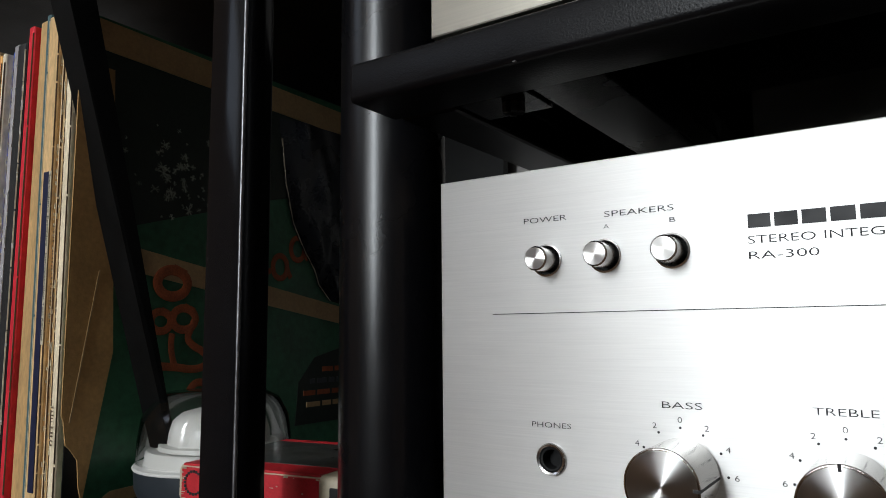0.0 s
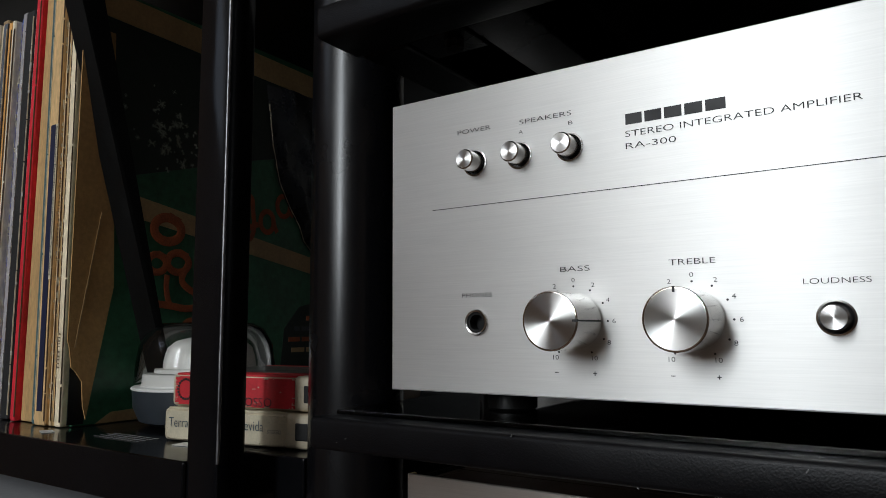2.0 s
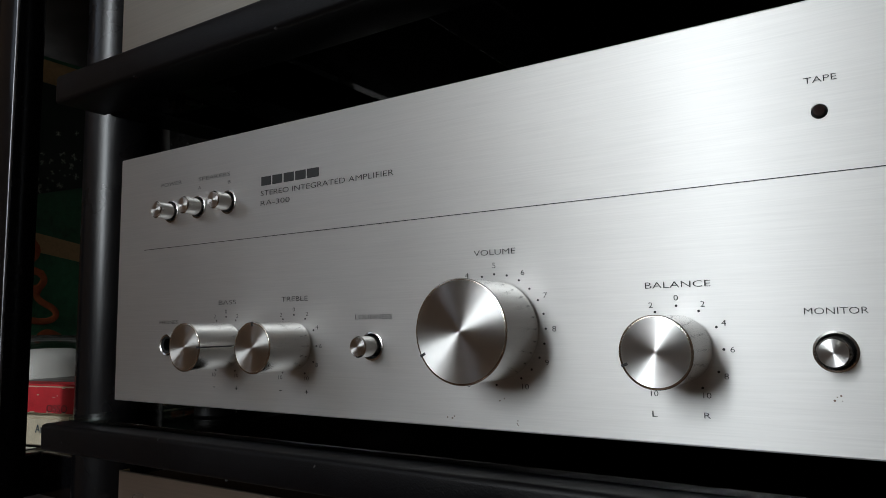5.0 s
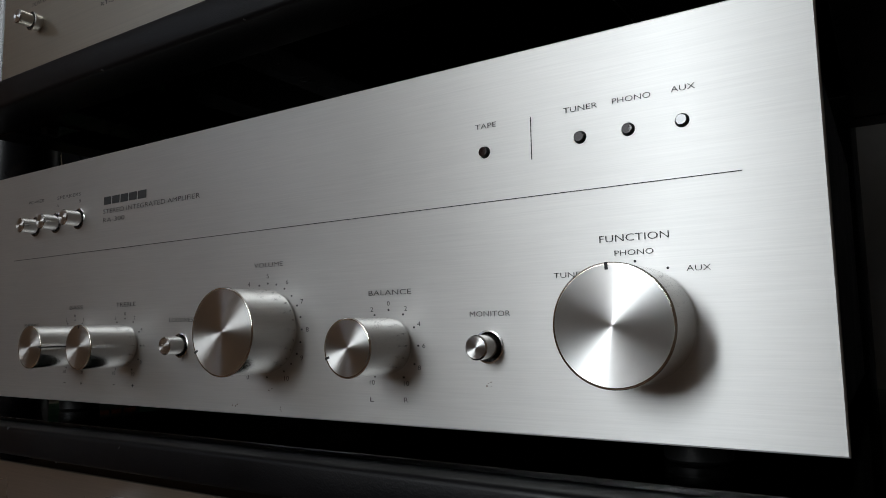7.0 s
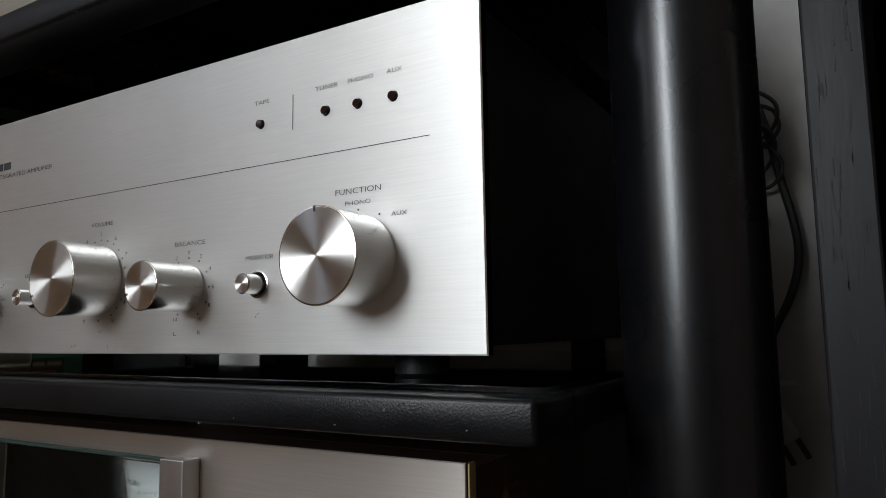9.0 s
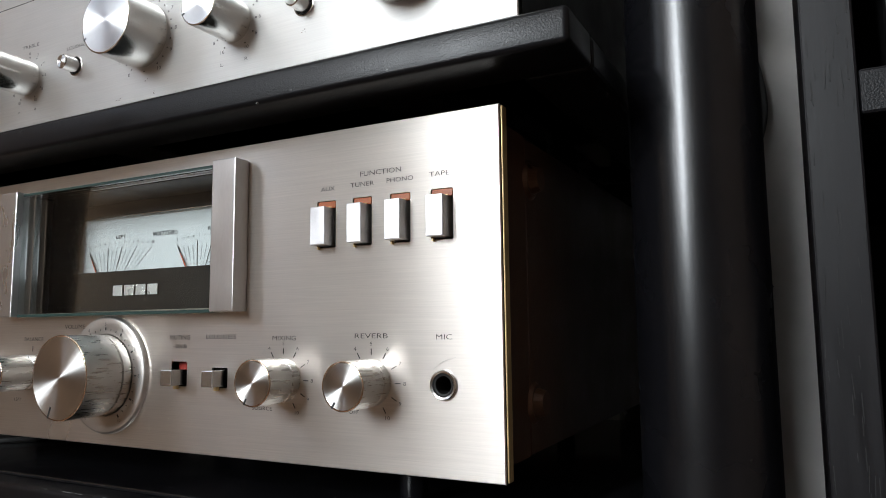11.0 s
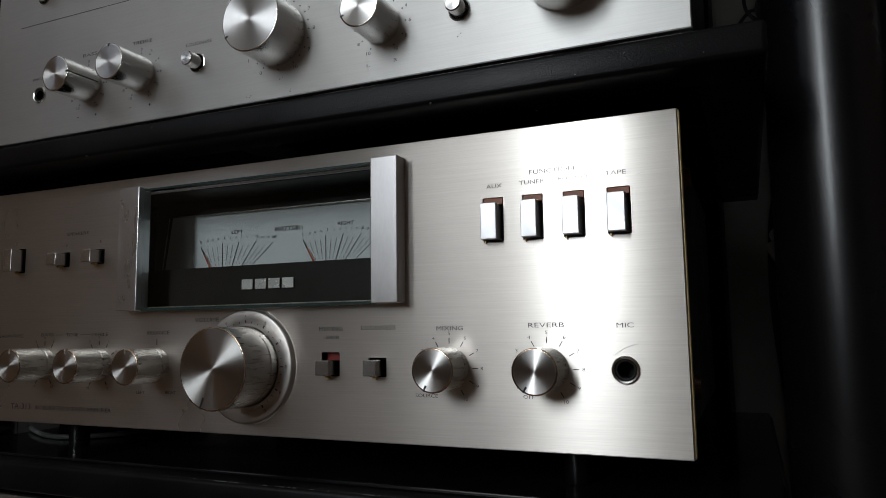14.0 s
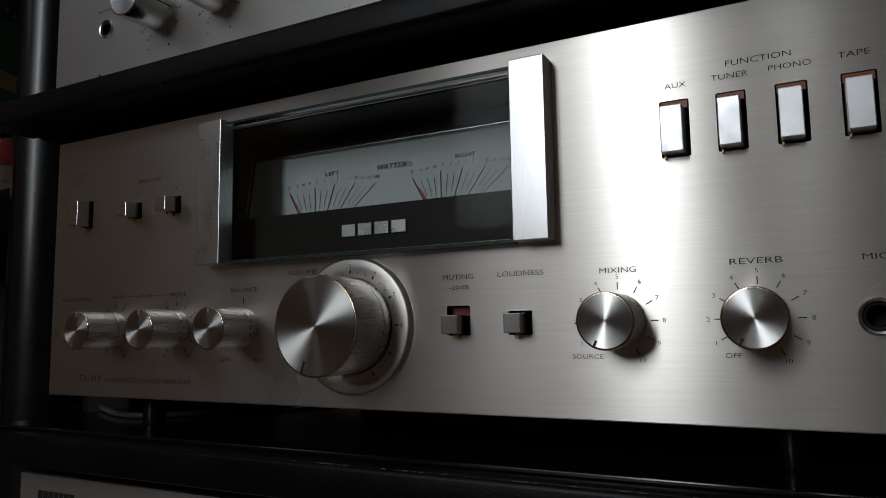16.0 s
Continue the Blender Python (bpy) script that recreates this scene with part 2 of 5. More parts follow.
def part(name, bm, material, parent, label="", smooth=False):
    """One mesh object under a thing or a part; bm is in world places."""
    root = parent
    while root is not None and root.parent is not None:
        root = root.parent
    if root is not None:
        bmesh.ops.translate(bm, verts=bm.verts, vec=-root.location)
    mesh = bpy.data.meshes.new(name)
    if "brush" in material.name and not bm.loops.layers.uv:
        uv = bm.loops.layers.uv.new("brush")
        for f in bm.faces:
            for l in f.loops:
                l[uv].uv = (l.vert.co.z * 5, -l.vert.co.x * 5)
    bm.to_mesh(mesh)
    bm.free()
    mesh.materials.append(material)
    if smooth:
        for p in mesh.polygons:
            p.use_smooth = True
        mesh.set_sharp_from_angle(angle=radians(38))
    ob = new(name, mesh)
    ob.parent = parent
    if label:
        ob["label"] = label
    return ob


def structure(name, bm, material, label, category):
    return tagged(part(name, bm, material, None), label, category, kind="structure")


def box(x0, x1, y0, y1, z0, z1, bevel=0.0, bm=None, turn=None, steps=2):
    out = bm or bmesh.new()
    b = bmesh.new()
    bmesh.ops.create_cube(b, size=1)
    for v in b.verts:
        v.co = Vector((x0 + (v.co.x + 0.5) * (x1 - x0), y0 + (v.co.y + 0.5) * (y1 - y0), z0 + (v.co.z + 0.5) * (z1 - z0)))
    if bevel:
        bmesh.ops.bevel(b, geom=b.edges[:], offset=bevel, segments=steps, affect="EDGES", profile=0.5)
    if turn is not None:
        bmesh.ops.transform(b, matrix=turn, verts=b.verts)
    merge(out, b)
    return out


def merge(out, b):
    tmp = bpy.data.meshes.new("tmp")
    b.to_mesh(tmp)
    b.free()
    out.from_mesh(tmp)
    bpy.data.meshes.remove(tmp)
    return out


def lathe(cx, cz, profile, n=56, bm=None, axis="y", cy=0.0, wobble=None):
    """Turned shape: profile of (radius, place along the axis). Axis y stands at (cx, cz); axis z stands at (cx, cy)."""
    out = bm or bmesh.new()
    rings = []
    for r, a in profile:
        ring = []
        for k in range(n):
            w = 2 * math.pi * k / n
            if axis == "y":
                co = (cx + r * math.sin(w), a, cz + r * math.cos(w))
            else:
                co = (cx + r * math.cos(w), cy + r * math.sin(w), a)
            ring.append(out.verts.new(co))
            if r == 0:
                break
        rings.append(ring)
    for a, b in zip(rings, rings[1:]):
        for k in range(n):
            k2 = (k + 1) % n
            loop = [a[k % len(a)], a[k2 % len(a)], b[k2 % len(b)], b[k % len(b)]]
            seen = []
            for v in loop:
                if v not in seen:
                    seen.append(v)
            if len(seen) > 2:
                out.faces.new(seen)
    bmesh.ops.recalc_face_normals(out, faces=out.faces)
    return out


def circle(cx, cz, r, n=40):
    return [(cx + r * math.cos(2 * math.pi * k / n), cz + r * math.sin(2 * math.pi * k / n)) for k in range(n)]


def rect(x0, x1, z0, z1, r=0.0):
    if not r:
        return [(x0, z0), (x1, z0), (x1, z1), (x0, z1)]
    out = []
    for cx, cz, a0 in ((x1 - r, z1 - r, 0), (x0 + r, z1 - r, 90), (x0 + r, z0 + r, 180), (x1 - r, z0 + r, 270)):
        out += [(cx + r * math.cos(radians(a0 + k * 22.5)), cz + r * math.sin(radians(a0 + k * 22.5))) for k in range(5)]
    return out


def plate(x0, x1, z0, z1, y0, y1, holes, edge=0.0005):
    """A front plate with holes right through it, thickness y0 (front) to y1, and a fine chamfer round its edge."""
    bm = bmesh.new()
    loops = [rect(x0 + edge, x1 - edge, z0 + edge, z1 - edge)] + holes
    edges, fronts = [], []
    for loop in loops:
        vs = [bm.verts.new((x, y0, z)) for x, z in loop]
        fronts.append(vs)
        edges += [bm.edges.new((vs[k], vs[(k + 1) % len(vs)])) for k in range(len(vs))]
    bmesh.ops.triangle_fill(bm, use_beauty=True, use_dissolve=False, edges=edges)
    for f in bm.faces:
        f.normal_update()
        if f.normal.y > 0:
            f.normal_flip()
    outer = rect(x0, x1, z0, z1)
    for n, vs in enumerate(fronts):
        loop = outer if n == 0 else loops[n]
        rows = [vs]
        if n == 0:
            rows.append([bm.verts.new((x, y0 + edge, z)) for x, z in outer])
        rows.append([bm.verts.new((x, y1, z)) for x, z in loop])
        for a, b in zip(rows, rows[1:]):
            for k in range(len(a)):
                k2 = (k + 1) % len(a)
                q = (a[k], b[k], b[k2], a[k2]) if n == 0 else (a[k], a[k2], b[k2], b[k])
                bm.faces.new(q)
    return bm


def words(body, x0, z0, height, y, width=None, centre=False, lean=0.0, aspect=1.0, thin=-0.008):
    """Flat lettering on a front at y: x0 its start (or middle), z0 its foot, height of its capitals."""
    curve = bpy.data.curves.new("words", "FONT")
    curve.body, curve.shear = body, lean
    curve.resolution_u = 3
    curve.offset = thin
    ob = bpy.data.objects.new("words", curve)
    scene.collection.objects.link(ob)
    mesh = bpy.data.meshes.new_from_object(ob.evaluated_get(bpy.context.evaluated_depsgraph_get()))
    bpy.data.objects.remove(ob)
    bpy.data.curves.remove(curve)
    bm = bmesh.new()
    bm.from_mesh(mesh)
    bpy.data.meshes.remove(mesh)
    xs, zs = [v.co.x for v in bm.verts], [v.co.y for v in bm.verts]
    k = height / (max(zs) - min(zs)) if any(c.isalnum() for c in body) else height
    kx = width / (max(xs) - min(xs)) if width else k * aspect
    shift = -(max(xs) + min(xs)) / 2 * kx if centre else -min(xs) * kx
    for v in bm.verts:
        u, w = v.co.x * kx + shift, (v.co.y - min(zs)) * k
        v.co = (x0 + u, y, z0 + w)
    return bm


def bar(x0, x1, z0, z1, y, bm=None):
    return box(x0, x1, y, y + 0.0003, z0, z1, bm=bm)


def tube(name, places, radius, material, parent=None, label=""):
    """A round cord through the places, as a mesh."""
    curve = bpy.data.curves.new(name, "CURVE")
    curve.dimensions, curve.bevel_depth, curve.bevel_resolution, curve.resolution_u = "3D", radius, 2, 6
    s = curve.splines.new("NURBS")
    s.points.add(len(places) - 1)
    for p, co in zip(s.points, places):
        p.co = (*co, 1)
    s.use_endpoint_u, s.order_u = True, 3
    ob = bpy.data.objects.new(name, curve)
    scene.collection.objects.link(ob)
    mesh = bpy.data.meshes.new_from_object(ob.evaluated_get(bpy.context.evaluated_depsgraph_get()))
    bpy.data.objects.remove(ob)
    bpy.data.curves.remove(curve)
    bm = bmesh.new()
    bm.from_mesh(mesh)
    bpy.data.meshes.remove(mesh)
    return part(name, bm, material, parent, label, True)


# ---- the room ----
X0, X1, Y1, ZC = -1.6, 2.2, 0.42, 2.6
structure("floor", box(X0, X1, WALL_Y, Y1, -0.1, 0), FLOORWOOD, "brown wooden floor of the room", "floor")
structure("ceiling", box(X0, X1, WALL_Y, Y1, ZC, ZC + 0.1), CEILPAINT, "white painted ceiling", "ceiling")
structure("wall_back", box(X0, X1, Y1, Y1 + 0.1, 0, ZC), WALLPAINT, "grey-white painted wall behind the rack", "wall")
# Opening left for the added high lamp; no such window is known.
flank = bmesh.new()
for a, b, c, d in ((WALL_Y, -2.1, 0, ZC), (-1.1, Y1, 0, ZC), (-2.1, -1.1, 0, 1.9), (-2.1, -1.1, 2.5, ZC)):
    box(X0 - 0.1, X0, a, b, c, d, bm=flank)
structure("wall_side_a", flank, DARKPAINT, "dark brown side wall with an opening made for the added high lamp", "wall")
structure("wall_side_b", box(X1, X1 + 0.1, WALL_Y, Y1, 0, ZC), ROOMPAINT, "warm beige painted side wall", "wall")
front = bmesh.new()
spans = ((-1.00, -0.38), (-0.34, -0.02), (0.39, 0.43))
walls = [(X0, -1.00, 0, ZC), (-0.38, -0.34, 0, ZC), (-0.02, 0.39, 0, ZC), (0.43, X1, 0, ZC)]
for a, b in spans:
    walls += [(a, b, 0, WIN_Z0), (a, b, WIN_Z1, ZC)]
for a, b, c, d in walls:
    box(a, b, WALL_Y - 0.1, WALL_Y, c, d, bm=front)
structure("wall_window", front, ROOMPAINT, "warm beige wall with three tall window openings", "wall")


# ---- knobs, buttons, sockets ----
def knob(parent, cx, cz, y_base, y_cap, radius, pointer, side_line=False, side=TURNED, collar=0.0, mark=PRINT):
    """A turned metal knob: body, spun cap, polished rim and pointer mark. pointer: degrees clockwise from the top."""
    c = 0.00035
    prof = [(0, y_base + 0.001), (radius * 0.97, y_base + 0.001), (radius * 0.97, y_base - 0.0006)]
    if collar:
        prof += [(radius * 0.99, y_base - 0.0008), (radius * 0.99, y_base - collar), (radius * 0.93, y_base - collar - 0.0003), (radius * 0.93, y_base - collar - 0.0010), (radius, y_base - collar - 0.0014)]
    else:
        prof += [(radius, y_base - 0.0009)]
    prof += [(radius, y_cap + c)]
    if collar:
        ribs = 232 if radius < 0.012 else 400
        body = lathe(cx, cz, prof, ribs)
        ends = (y_base - collar - 0.0016, y_cap + c * 2)
        for n, v in enumerate(body.verts):
            if v.co.y < ends[0] + 0.0004 and n % 2:
                off = Vector((v.co.x - cx, 0, v.co.z - cz))
                v.co -= off.normalized() * 0.000022
        k = part("knob", body, side, parent, "metal knob with finely ribbed side")
    else:
        k = part("knob", lathe(cx, cz, prof), side, parent, smooth=True)
    part("rim", lathe(cx, cz, [(radius, y_cap + c), (radius - c * 0.4, y_cap + c * 0.3), (radius - c, y_cap), (radius - 2 * c, y_cap)]), REFLECTRIM if collar else RIM, k, "polished bevelled rim", True)
    part("cap", lathe(cx, cz, [(0, y_cap + 0.00012), (radius * 0.3, y_cap + 0.0001), (radius - 2 * c, y_cap)]), CAP, k, "spun aluminium cap with ray-like sheen", True)
    turn = Matrix.Translation((cx, 0, cz)) @ Matrix.Rotation(radians(pointer), 4, "Y") @ Matrix.Translation((-cx, 0, -cz))
    w = 0.00042 if radius < 0.012 else 0.00045
    m = box(cx - w, cx + w, y_cap - 0.00015, y_cap + 0.0004, cz + radius * (0.72 if collar else 0.82 if radius < 0.012 else 0.88), cz + radius * 1.0, turn=turn)
    if side_line:
        box(cx - w * 0.7, cx + w * 0.7, y_cap, y_base - 0.001, cz + radius - 0.0003, cz + radius + 0.0002, bm=m, turn=turn)
    part("pointer_mark", m, mark, k, "pointer line")
    return k


def push_button(parent, cx, cz, y_plate, length, r=0.0042):
    """A round push button in a sunken ring."""
    ring = part("button_ring", lathe(cx, cz, [(r * 1.36, y_plate + 0.0004), (r * 1.36, y_plate - 0.0004), (r * 1.22, y_plate - 0.0006), (r * 1.16, y_plate + 0.0002), (r * 1.16, y_plate + 0.006), (0, y_plate + 0.006)], 36), CHROME, parent, "thin bright ring round a dark well", True)
    b = part("push_button", lathe(cx, cz, [(0, y_plate + 0.005), (r, y_plate + 0.005), (r, y_plate - length + 0.0005), (r - 0.0005, y_plate - length)], 36), TURNED, parent, smooth=True)
    part("cap", lathe(cx, cz, [(0, y_plate - length - 0.00005), (r - 0.0005, y_plate - length)], 36), CAP, b, "spun metal button face", True)
    return ring


def socket(parent, cx, cz, y_plate, r):
    """A headphone or microphone socket: bright collar, dark ring and deep hole."""
    part("socket_collar", lathe(cx, cz, [(r, y_plate + 0.001), (r, y_plate - 0.0009), (r * 0.93, y_plate - 0.0013), (r * 0.80, y_plate - 0.0010), (r * 0.76, y_plate)], 40), CHROME, parent, "bright metal socket collar", True)
    part("socket_bushing", lathe(cx, cz, [(r * 0.76, y_plate - 0.0002), (r * 0.70, y_plate - 0.0006), (r * 0.60, y_plate - 0.0004), (r * 0.58, y_plate + 0.012), (0, y_plate + 0.012)], 40), HOLE, parent, "dark hollow socket bushing", True)


def dot(bm, cx, cz, y, r=0.0004):
    return lathe(cx, cz, [(0, y), (r, y), (r, y + 0.0003)], 10, bm=bm)


def round_scale(parent, cx, cz, y, r_dot, r_text, marks, height, dots=(), ticks=None, mat=PRINT):
    """Numbers round a knob: marks of (degrees, text); dots of further degrees; ticks: (inner, outer) radii for lines."""
    d = bmesh.new()
    for a in list(dots) + [a for a, _ in marks]:
        s, c = math.sin(radians(a)), math.cos(radians(a))
        if ticks:
            turn = Matrix.Translation((cx, 0, cz)) @ Matrix.Rotation(radians(a), 4, "Y") @ Matrix.Translation((-cx, 0, -cz))
            box(cx - 0.00017, cx + 0.00017, y, y + 0.0003, cz + ticks[0], cz + ticks[1], bm=d, turn=turn)
        else:
            dot(d, cx + r_dot * s, cz + r_dot * c, y)
    part("printed_scale", d, mat, parent)
    n = bmesh.new()
    for a, text in marks:
        if text:
            merge(n, words(text, cx + r_text * math.sin(radians(a)), cz + r_text * math.cos(radians(a)) - height / 2, height, y, centre=True, aspect=1.25))
    part("scale_number", n, mat, parent)


def four_feet(parent, x0, x1, y0, y1, z0, z1, r, mat):
    for x in (x0, x1):
        for y in (y0, y1):
            part("foot", lathe(x, 0, [(0, z0), (r * 0.9, z0), (r, z0 + 0.001), (r, z1 - 0.001), (r, z1), (0, z1)], 24, axis="z", cy=y), mat, parent, smooth=True)

# ---- hi-fi rack ----
rack = thing("hifi_rack", (0.225, 0.15, 0), "black steel hi-fi rack with round side posts", "rack")
for x, y, r in ((-0.0520, 0.036, 0.025), (0.4995, 0.062, 0.0268), (0.030, 0.345, 0.025), (0.420, 0.345, 0.025)):
    part("post", lathe(x, 0, [(0, 0), (r, 0), (r, 1.75), (0, 1.75)], 64, axis="z", cy=y), TUBE, rack, "round satin black post with scuffs", True)
SHELVES = (("upper", 1.1610, 1.1768), ("middle", 0.9752, 0.9890), ("lower", 0.7870, 0.8030), ("bottom", 0.590, 0.606))
for kind, z0, z1 in SHELVES:
    part("front_rail", box(-0.0265, 0.472, -0.0245, 0.005, z0, z1, 0.0022, steps=3), RACK, rack, "black textured shelf rail with rounded nosing", True)
    part("back_rail", box(-0.024, 0.472, 0.290, 0.3175, z0, z1, 0.002), RACK, rack)
    for x in (-0.024, 0.444):
        part("side_rail", box(x, x + 0.028, 0.0055, 0.2895, z0, z1, 0.002), RACK, rack)
    for x in (0.036, 0.200, 0.372):
        part("cross_bar", box(x, x + 0.030, 0.0055, 0.2895, z0 + 0.002, z1 + (-0.0002 if kind == "upper" else -0.0005), 0.001), TUBE, rack, "glossy black steel cross bar")
    z2 = z1
    if kind in ("upper", "middle"):
        part("glass_shelf", box(-0.022, 0.470, 0.0052 if kind == "upper" else -0.012, 0.316, z2 + 0.0002, z2 + (0.0018 if kind == "upper" else 0.0022), 0.0004), SHELFGLASS, rack, "clear greenish glass shelf pane")
    else:
        part("shelf_board", box(-0.022, 0.470, -0.012, 0.316, z1 + 0.0002, z1 + 0.0022, 0.0006), GLOSSBLACK, rack, "dusty glossy black shelf surface")
    br = part("corner_bracket", box(0.005, 0.0355, 0.0058, 0.030, z0 + 0.001, z0 + 0.004, 0.0005), TUBE, rack, "flat steel corner bracket")
    star = bmesh.new()
    for k in range(3):
        box(0.0246 - 0.0045, 0.0246 + 0.0045, 0.0148, 0.0172, z0 - 0.003, z0 + 0.001, bm=star, turn=Matrix.Translation((0.0246, 0.016, 0)) @ Matrix.Rotation(radians(60 * k), 4, "Z") @ Matrix.Translation((-0.0246, -0.016, 0)))
    part("star_bolt", star, HOLE, br, "dark star-shaped bolt head")

wornrng = random.Random(8)
CHIP = surface("bare_paint_chip", (0.12, 0.12, 0.12), 0.5, 0, 0.2, 0.004)
for k in range(13):
    zz = wornrng.choice((1.1612, 0.9755, 0.9885)) if k % 2 else wornrng.uniform(0.9765, 0.9880)
    xx, ln = wornrng.uniform(-0.02, 0.468), wornrng.uniform(0.0002, 0.0007)
    turn = Matrix.Translation((xx, 0, zz)) @ Matrix.Rotation(wornrng.uniform(-1.2, 1.2), 4, "Y") @ Matrix.Translation((-xx, 0, -zz))
    part("paint_chip", box(xx - ln, xx + ln, -0.02462, -0.0235, zz - 0.00018, zz + 0.00018, turn=turn), CHIP, rack)

for k in range(22):
    xx, ln = wornrng.uniform(0.20, 0.470), 0.0004 * math.exp(wornrng.uniform(0, 2.4))
    part("paint_chip", box(xx - ln, xx + ln, -0.0236, -0.0228, 0.80276, 0.80302), CHIP, rack)
lint = bmesh.new()
for _ in range(170):
    xx, yy, ln = wornrng.uniform(-0.02, 0.468), -0.011 + 0.075 * wornrng.random() ** 1.6, 0.00009 * math.exp(wornrng.uniform(0, 1.6))
    turn = Matrix.Translation((xx, yy, 0)) @ Matrix.Rotation(wornrng.uniform(0, 3.1), 4, "Z") @ Matrix.Translation((-xx, -yy, 0))
    box(xx - ln, xx + ln, yy - 0.00006, yy + 0.00006, 0.80522, 0.80530, bm=lint, turn=turn)
tagged(part("shelf_lint", lint, surface("grey_lint", (0.07, 0.068, 0.066), 0.9, 0, 0.3, 0.004), rack, "specks of pale dust on the black shelf"), kind="stuff")

# ---- silver amplifier on the middle shelf ----
amp = thing("amplifier", (0.222, 0.13, 0.9912), "silver brushed-aluminium stereo amplifier standing on the middle rack shelf", "amplifier", "amplifiers in the rack")
KNOBS_A = ((0.0892, 1.0292, -0.0236, 0.0107, 90, True), (0.1331, 1.0292, -0.0240, 0.0106, 0, False), (0.2330, 1.0352, -0.0245, 0.0177, -118, False), (0.2970, 1.0290, -0.0243, 0.0105, -112, False), (0.3913, 1.0352, -0.0243, 0.0176, -3, False))
BUTTONS_A = ((0.0450, 1.0970), (0.0663, 1.0972), (0.0885, 1.0973), (0.1764, 1.0293), (0.3395, 1.0286))
LAMPS_A = ((0.3397, 1.0964), (0.3751, 1.0961), (0.3910, 1.0961), (0.4075, 1.0961))
RA0, RA1, RAZ0, RAZ1 = 0.0, 0.4448, 1.0, 1.130
holes = [circle(x, z, 0.0056) for x, z in BUTTONS_A] + [circle(x, z, 0.0022, 20) for x, z in LAMPS_A] + [circle(0.0450, 1.0293, 0.0050)]
face = part("faceplate", plate(RA0, RA1, RAZ0, RAZ1, 0.0, 0.004, holes), PLATE_A, amp, "silver faceplate brushed lengthwise")
part("cabinet", box(0.004, 0.441, 0.0045, 0.260, 1.003, 1.127, 0.0015), CASE, amp, "black steel amplifier cabinet")
four_feet(amp, 0.045, 0.400, 0.030, 0.230, 0.9912, 1.003, 0.011, CASE)
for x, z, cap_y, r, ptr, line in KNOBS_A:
    # Shade between knob and plate, put in as a black disc.
    part("gap_shade_disc", lathe(x, z, [(0, -0.0001), (r * 0.9, -0.0001), (r * 0.9, -0.0012)], 40), HOLE, amp, "black disc standing in for the shade behind a knob")
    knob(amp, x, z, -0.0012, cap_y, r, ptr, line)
for x, z in BUTTONS_A:
    push_button(amp, x, z, 0.0, 0.0092)
socket(amp, 0.0450, 1.0293, 0.0, 0.0054)
for x, z in LAMPS_A:
    lamp = part("indicator_lamp", lathe(x, z, [(0.0021, 0.003), (0.0021, 0.0006), (0.0017, 0.0006), (0.0017, -0.0013), (0.00155, -0.0015)], 24), HOLE, amp, "unlit dark indicator lamp", True)
    part("lens", lathe(x, z, [(0, -0.00152), (0.00155, -0.0015)], 24), LENS, lamp, "flat glossy lamp end", True)
lines = bar(0.0229, 0.4233, 1.0785, 1.07874, -0.0002)
part("divider_line", lines, PRINT, face, "fine engraved black line")
part("divider_line", bar(0.35765, 0.35790, 1.0912, 1.1060, -0.0002), PRINT, face)
PA = -0.0002
for text, x0, x1, z, h in (
    ("POWER", 0.0364, 0.0530, 1.1104, 0.0023), ("SPEAKERS", 0.0666, 0.0897, 1.1100, 0.0023), ("A", 0.0662, 0.0682, 1.1061, 0.0018), ("B", 0.0882, 0.0901, 1.1063, 0.0018),
    ("STEREO INTEGRATED AMPLIFIER", 0.1111, 0.1880, 1.0975, 0.0028), ("RA-300", 0.1111, 0.1297, 1.0929, 0.0027), ("PHONES", 0.0379, 0.0525, 1.0396, 0.0021),
    ("BASS", 0.0832, 0.0954, 1.0482, 0.0024), ("TREBLE", 0.1252, 0.1411, 1.0485, 0.0024), ("LOUDNESS", 0.1677, 0.1866, 1.0400, 0.0022), ("VOLUME", 0.2247, 0.2418, 1.0622, 0.0024),
    ("BALANCE", 0.2876, 0.3075, 1.0478, 0.0023), ("MONITOR", 0.3323, 0.3480, 1.0388, 0.0022), ("FUNCTION", 0.3802, 0.4018, 1.0609, 0.0026), ("PHONO", 0.3849, 0.3970, 1.0565, 0.0020),
    ("TUNER", 0.3643, 0.3756, 1.0506, 0.0020), ("AUX", 0.4064, 0.4133, 1.0506, 0.0020), ("TAPE", 0.3362, 0.3446, 1.1048, 0.0021), ("TUNER", 0.3697, 0.3814, 1.1048, 0.0021),
    ("PHONO", 0.3863, 0.3985, 1.1049, 0.0021), ("AUX", 0.4047, 0.4118, 1.1051, 0.0021), ("L", 0.2881, 0.2898, 1.0080, 0.0020), ("R", 0.3037, 0.3056, 1.0084, 0.0020),
):
    part("lettering", words(text, x0, z + h * 0.06, h * 0.84, PA, width=x1 - x0, thin=-0.010), PRINT, face)
STAIN = surface("brown_spatter", (0.16, 0.10, 0.07), 0.6, 0, 0.3, 0.003)
spots = random.Random(17)
for cx, cz, n in ((0.3405, 1.0155, 4), (0.2130, 1.0035, 3), (0.2400, 1.0030, 3), (0.2335, 1.0105, 2)):
    for _ in range(n):
        sx, sz, r = cx + spots.gauss(0, 0.0012), cz + spots.gauss(0, 0.0007), spots.uniform(0.00012, 0.00032)
        part("spatter", lathe(sx, sz, [(0, PA + 0.00008), (r, PA + 0.0001), (r, 0.0001)], 8), STAIN, face)
